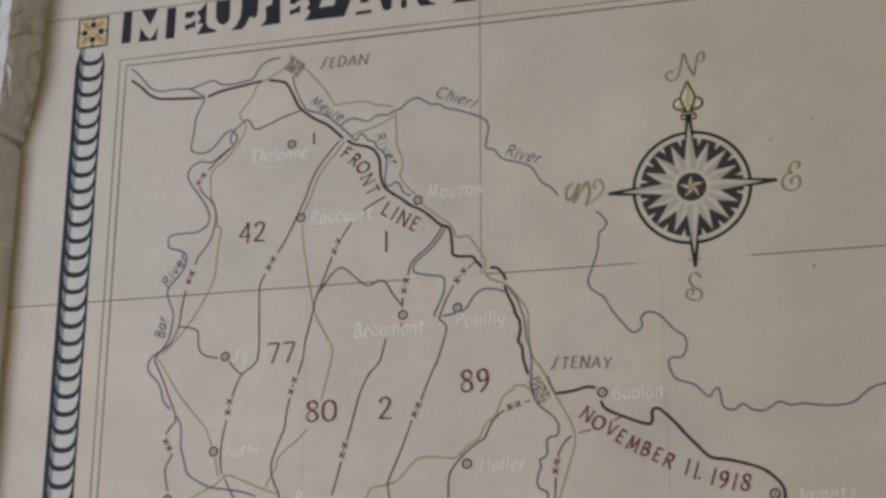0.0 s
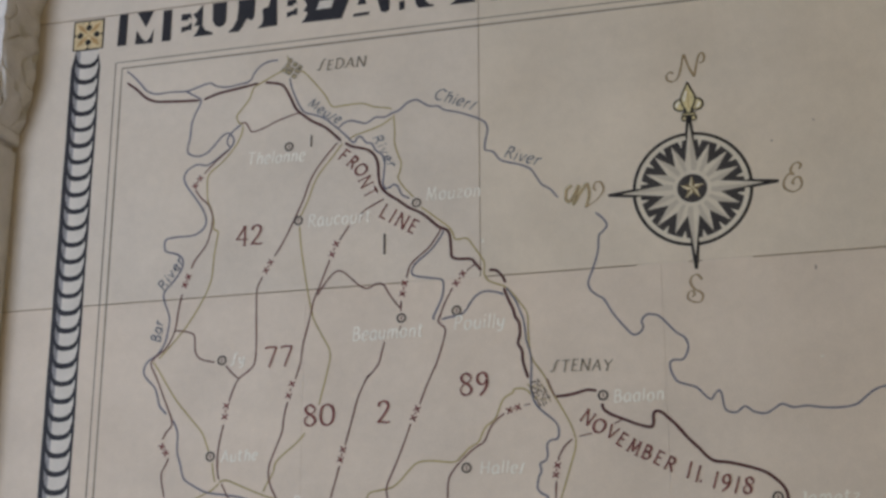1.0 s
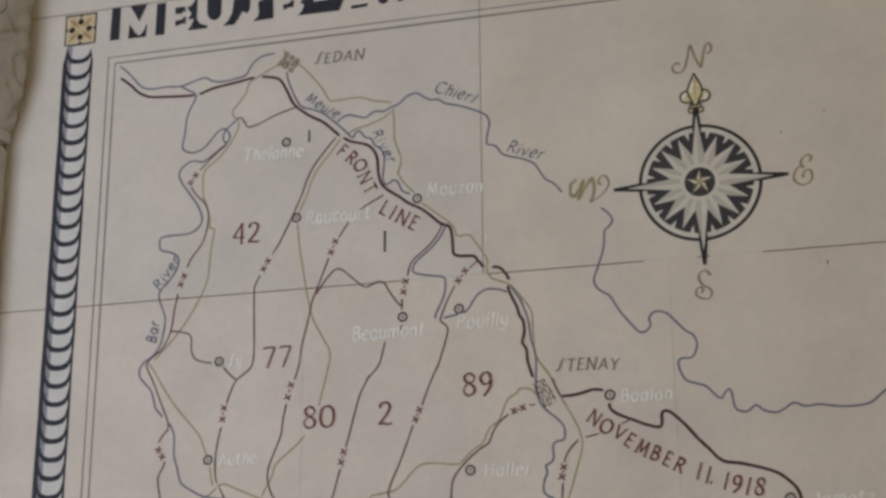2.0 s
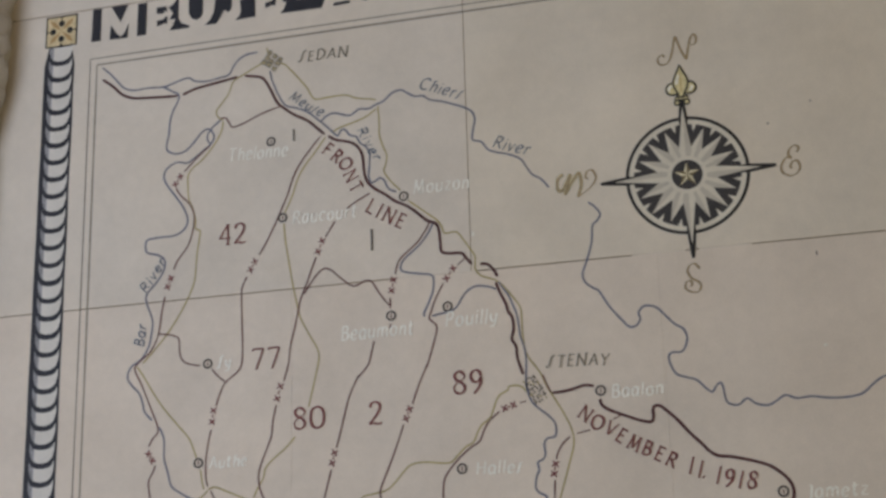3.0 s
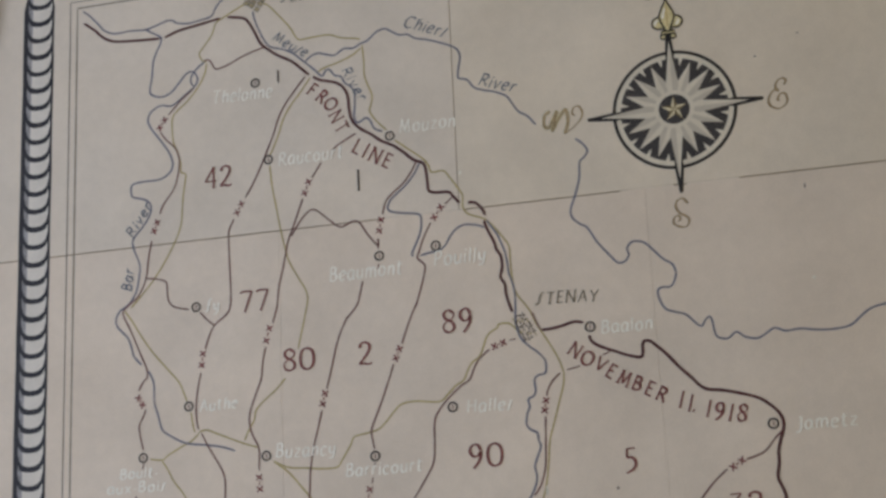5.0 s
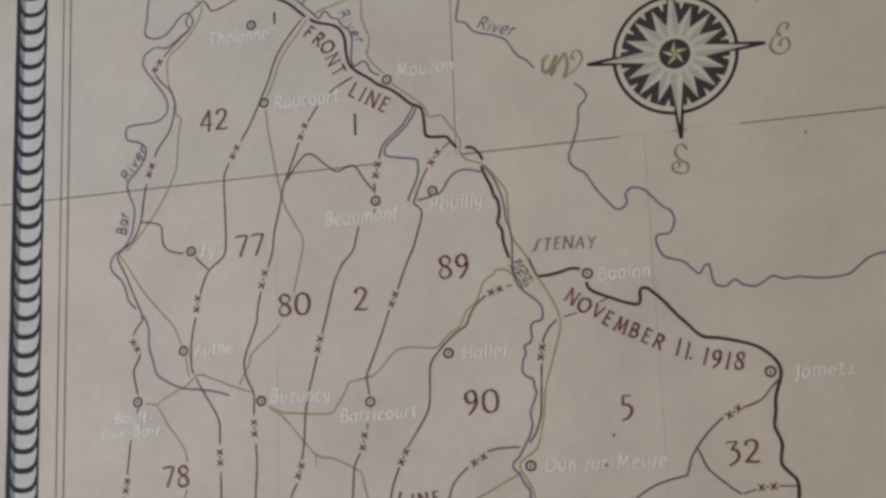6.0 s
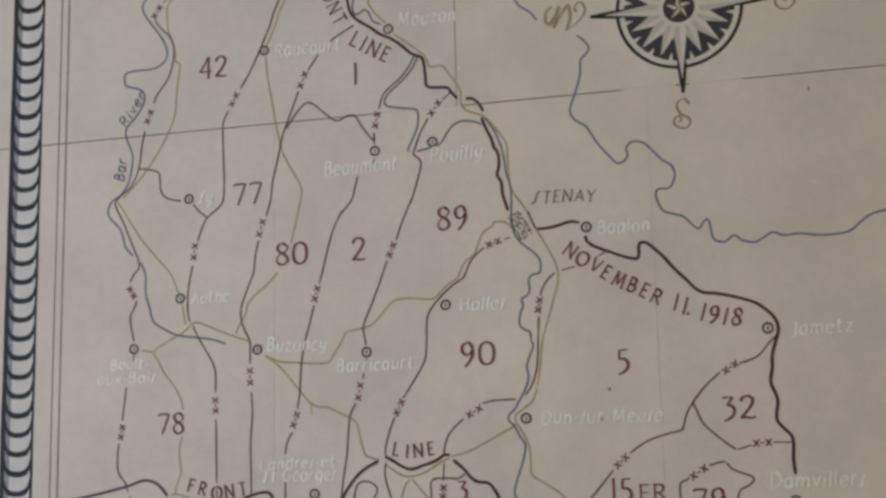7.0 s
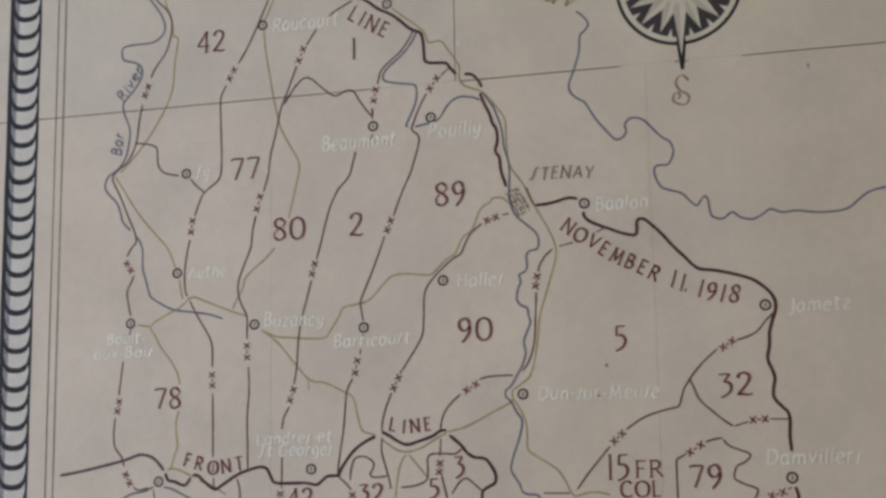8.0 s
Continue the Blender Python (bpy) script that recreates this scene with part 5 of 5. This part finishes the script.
BX0, BX1 = -1.1010, -1.0165
bm = bmesh.new()
ribbon(bm, [((BX0 + BX1) / 2 + 0.0005 * math.sin(k * 1.3), 1.15 + (3.166 - 1.15) * k / 40) for k in range(41)], BX1 - BX0, -0.0005, 0.01)
border_part("ground_strip", bm, INK, "slate-black painted strip")
SX0, SX1, PITCH = BX0 + 0.0125, BX1 - 0.0065, 0.0443
rng = random.Random(5)
for k in range(45):
    z0 = 3.1650 - PITCH * k + rng.uniform(-0.0006, 0.0006)
    bm = bmesh.new()
    top, low = [], []
    for i in range(13):
        u = -1 + i / 6
        px = (SX0 + SX1) / 2 + u * (SX1 - SX0) / 2
        round_ = math.sqrt(max(0.0, 1 - abs(u) ** 2.4))
        top.append((px, z0 - (0.001 if k == 0 else 0.0182 * round_ - 0.0100) + rng.uniform(-3e-4, 3e-4)))
        low.append((px, z0 - 0.0100 - 0.0298 * round_ + rng.uniform(-3e-4, 3e-4)))
    up = [bm.verts.new((a, -0.0008, b)) for a, b in top]
    dn = [bm.verts.new((a, -0.0008, b)) for a, b in low]
    for i in range(12):
        bm.faces.new((up[i], dn[i], dn[i + 1], up[i + 1]))
    scale_ = border_part("scale", bm, PALE)
    bm = bmesh.new()
    for i in range(3):
        w = 0.55 if i < 2 else 0.25
        a, b, c, d = Vector(top[i]), Vector(low[i]), Vector(low[i + 1]), Vector(top[i + 1])
        bm.faces.new([bm.verts.new((q.x, -0.00095, q.y)) for q in (a, b, b.lerp(c, w) if i == 2 else c, a.lerp(d, w) if i == 2 else d)])
    border_part("shaded_edge", bm, SCALE_GREY, "blue-grey shaded edge", scale_)
QX0, QX1, QZ0, QZ1 = -1.1015, -1.0120, 3.1660, 3.2515
qx, qz = (QX0 + QX1) / 2, (QZ0 + QZ1) / 2
bm = bmesh.new()
face(bm, [(QX0, QZ0), (QX1, QZ0), (QX1, QZ1), (QX0, QZ1)], -0.0009)
square = border_part("corner_square", bm, BLACK, "gold square with a black outline and four black buds")
bm = bmesh.new()
face(bm, [(QX0 + 0.0042, QZ0 + 0.003), (QX1 - 0.0042, QZ0 + 0.003), (QX1 - 0.0042, QZ1 - 0.0042), (QX0 + 0.0042, QZ1 - 0.0042)], -0.0011)
border_part("gold_field", bm, ANTIQUE, "pale gold", square)
for sx, sz in ((1, 1), (1, -1), (-1, 1), (-1, -1)):
    bm = bmesh.new()
    face(bm, [(qx, qz), (qx + sx * 0.026, qz + sz * 0.016), (qx + sx * 0.034, qz + sz * 0.033), (qx + sx * 0.017, qz + sz * 0.026)], -0.0013)
    border_part("leaf", bm, RUST, "", square)
for sx, sz in ((1, 0), (-1, 0), (0, 1), (0, -1)):
    bm = bmesh.new()
    disc(bm, qx + sx * 0.024, qz + sz * 0.021, 0.0086, -0.0015, n=14)
    face(bm, [(qx + sx * 0.0425 + sz * 0.002, qz + sz * 0.0400 - sx * 0.002), (qx + sx * 0.0425 - sz * 0.002, qz + sz * 0.0400 + sx * 0.002), (qx + sx * 0.024, qz + sz * 0.021)], -0.00152)
    face(bm, [(qx + sx * 0.0425 + sz * 0.007, qz + sz * 0.0405 - sx * 0.007), (qx + sx * 0.0425 - sz * 0.007, qz + sz * 0.0405 + sx * 0.007), (qx + sx * 0.035, qz + sz * 0.034)], -0.00154)
    border_part("bud", bm, BLACK, "", square)

# ---- title: bare stone letters on dark painted ground ----
title = thing("map_title", "stone-coloured title capitals set off by slate-black paint", "inscription", (-0.5, 0, 3.2))
for poly in TITLE:
    bm = bmesh.new()
    face(bm, [(px, 3.256 - (3.256 - pz) * 1.04) for px, pz in poly], lift(0.0005))
    part("letter_ground", bm, INK, title).matrix_parent_inverse = Matrix.Translation((0.5, 0, -3.2))
bm = bmesh.new()
face(bm, HYPHEN, -0.0018)
part("hyphen", bm, PALE, title, "pale hyphen").matrix_parent_inverse = Matrix.Translation((0.5, 0, -3.2))

# ---- small dark chips and stains in the stone ----
for x, z, a, b in ((0.7465, 2.436, 0.0022, 0.006), (0.765, 2.775, 0.0022, 0.0022), (0.310, 1.838, 0.003, 0.004), (0.292, 1.777, 0.003, 0.0025), (0.672, 2.735, 0.003, 0.002)):
    bm = bmesh.new()
    disc(bm, x, z, a, lift(0.0002), b, n=9)
    tagged(part("stain", bm, STAIN), "small dark stain on the pale stone wall", "stain", "stains on the wall")

# pale flecks of lime
for x, z, a, b in ((0.746, 2.240, 0.0045, 0.003), (0.161, 1.842, 0.0028, 0.011), (0.006, 2.556, 0.004, 0.005), (-0.115, 2.668, 0.003, 0.003)):
    bm = bmesh.new()
    disc(bm, x, z, a, lift(0.0002), b, n=9)
    tagged(part("fleck", bm, FLECK), "small pale fleck of lime on the stone wall", "fleck", "flecks on the wall")

# ---- slabs of the wall and of the floor ----


def slab_mesh(x0, x1, z0, z1, gap=0.0014, side=0.0006, chamfer=0.0007, deep=0.05):
    bm = bmesh.new()
    x0, x1, z0, z1 = x0 + side, x1 - side, z0 + gap, z1 - gap
    def loop(y, d):
        return [bm.verts.new((x, y, z)) for x, z in ((x0 + d, z0 + d), (x1 - d, z0 + d), (x1 - d, z1 - d), (x0 + d, z1 - d))]
    a, b, c = loop(0.0, chamfer), loop(chamfer * 0.8, 0.0), loop(deep, 0.0)
    bm.faces.new(a)
    for p, q in ((a, b), (b, c)):
        for k in range(4):
            bm.faces.new((p[k], q[k], q[(k + 1) % 4], p[(k + 1) % 4]))
    bmesh.ops.recalc_face_normals(bm, faces=bm.faces)
    return bm


COURSES = ((0.0, 0.72, (-3.3, -2.11, -0.86, 0.0, 0.84, 1.7, 2.6, 3.6)), (0.72, 1.44, (-3.3, -2.53, -1.27, 0.0, 0.84, 1.7, 2.6, 3.6)), (1.44, 2.47, (-3.3, -2.11, -1.27, -0.428, 0.414, 1.26, 2.1, 2.9, 3.6)),
           (2.47, 3.2565, (-3.3, -2.53, -1.27, 0.0, 1.26, 2.5, 3.6)), (3.2565, 4.6, (-3.3, -1.9, -0.3, 1.1, 2.4, 3.6)))
for z0, z1, xs in COURSES:
    for x0, x1 in zip(xs, xs[1:]):
        part("stone_slab", slab_mesh(x0, x1, z0, z1, side=0.00016 if z0 == 1.44 else 0.0008, chamfer=0.0003 if z0 == 1.44 else 0.0007),
             STONE_ROSE if z0 == 1.44 else (STONE_BUFF if x0 == 0.0 else STONE), wall)
# old pointing that still fills a stretch of the long joint
bm = bmesh.new()
box(bm, 0.36, 0.475, 0.0009, 0.004, 2.4685, 2.4715)
part("joint_filling", bm, STONE, wall)
bm = bmesh.new()
box(bm, -0.175, 0.010, 0.0013, 0.004, 2.4685, 2.4715)
part("joint_filling", bm, STONE, wall)
bm = bmesh.new()
box(bm, 0.505, 0.615, 0.0007, 0.004, 2.4685, 2.4715)
part("joint_filling", bm, STONE, wall)
for i in range(8):
    for j in range(6):
        bm = bmesh.new()
        box(bm, -3.3 + 0.8625 * i + 0.002, -3.3 + 0.8625 * (i + 1) - 0.002, BACK + 0.766 * j + 0.002, BACK + 0.766 * (j + 1) - 0.002, -0.05, 0.0)
        part("paving_slab", bm, FLOOR, floor)
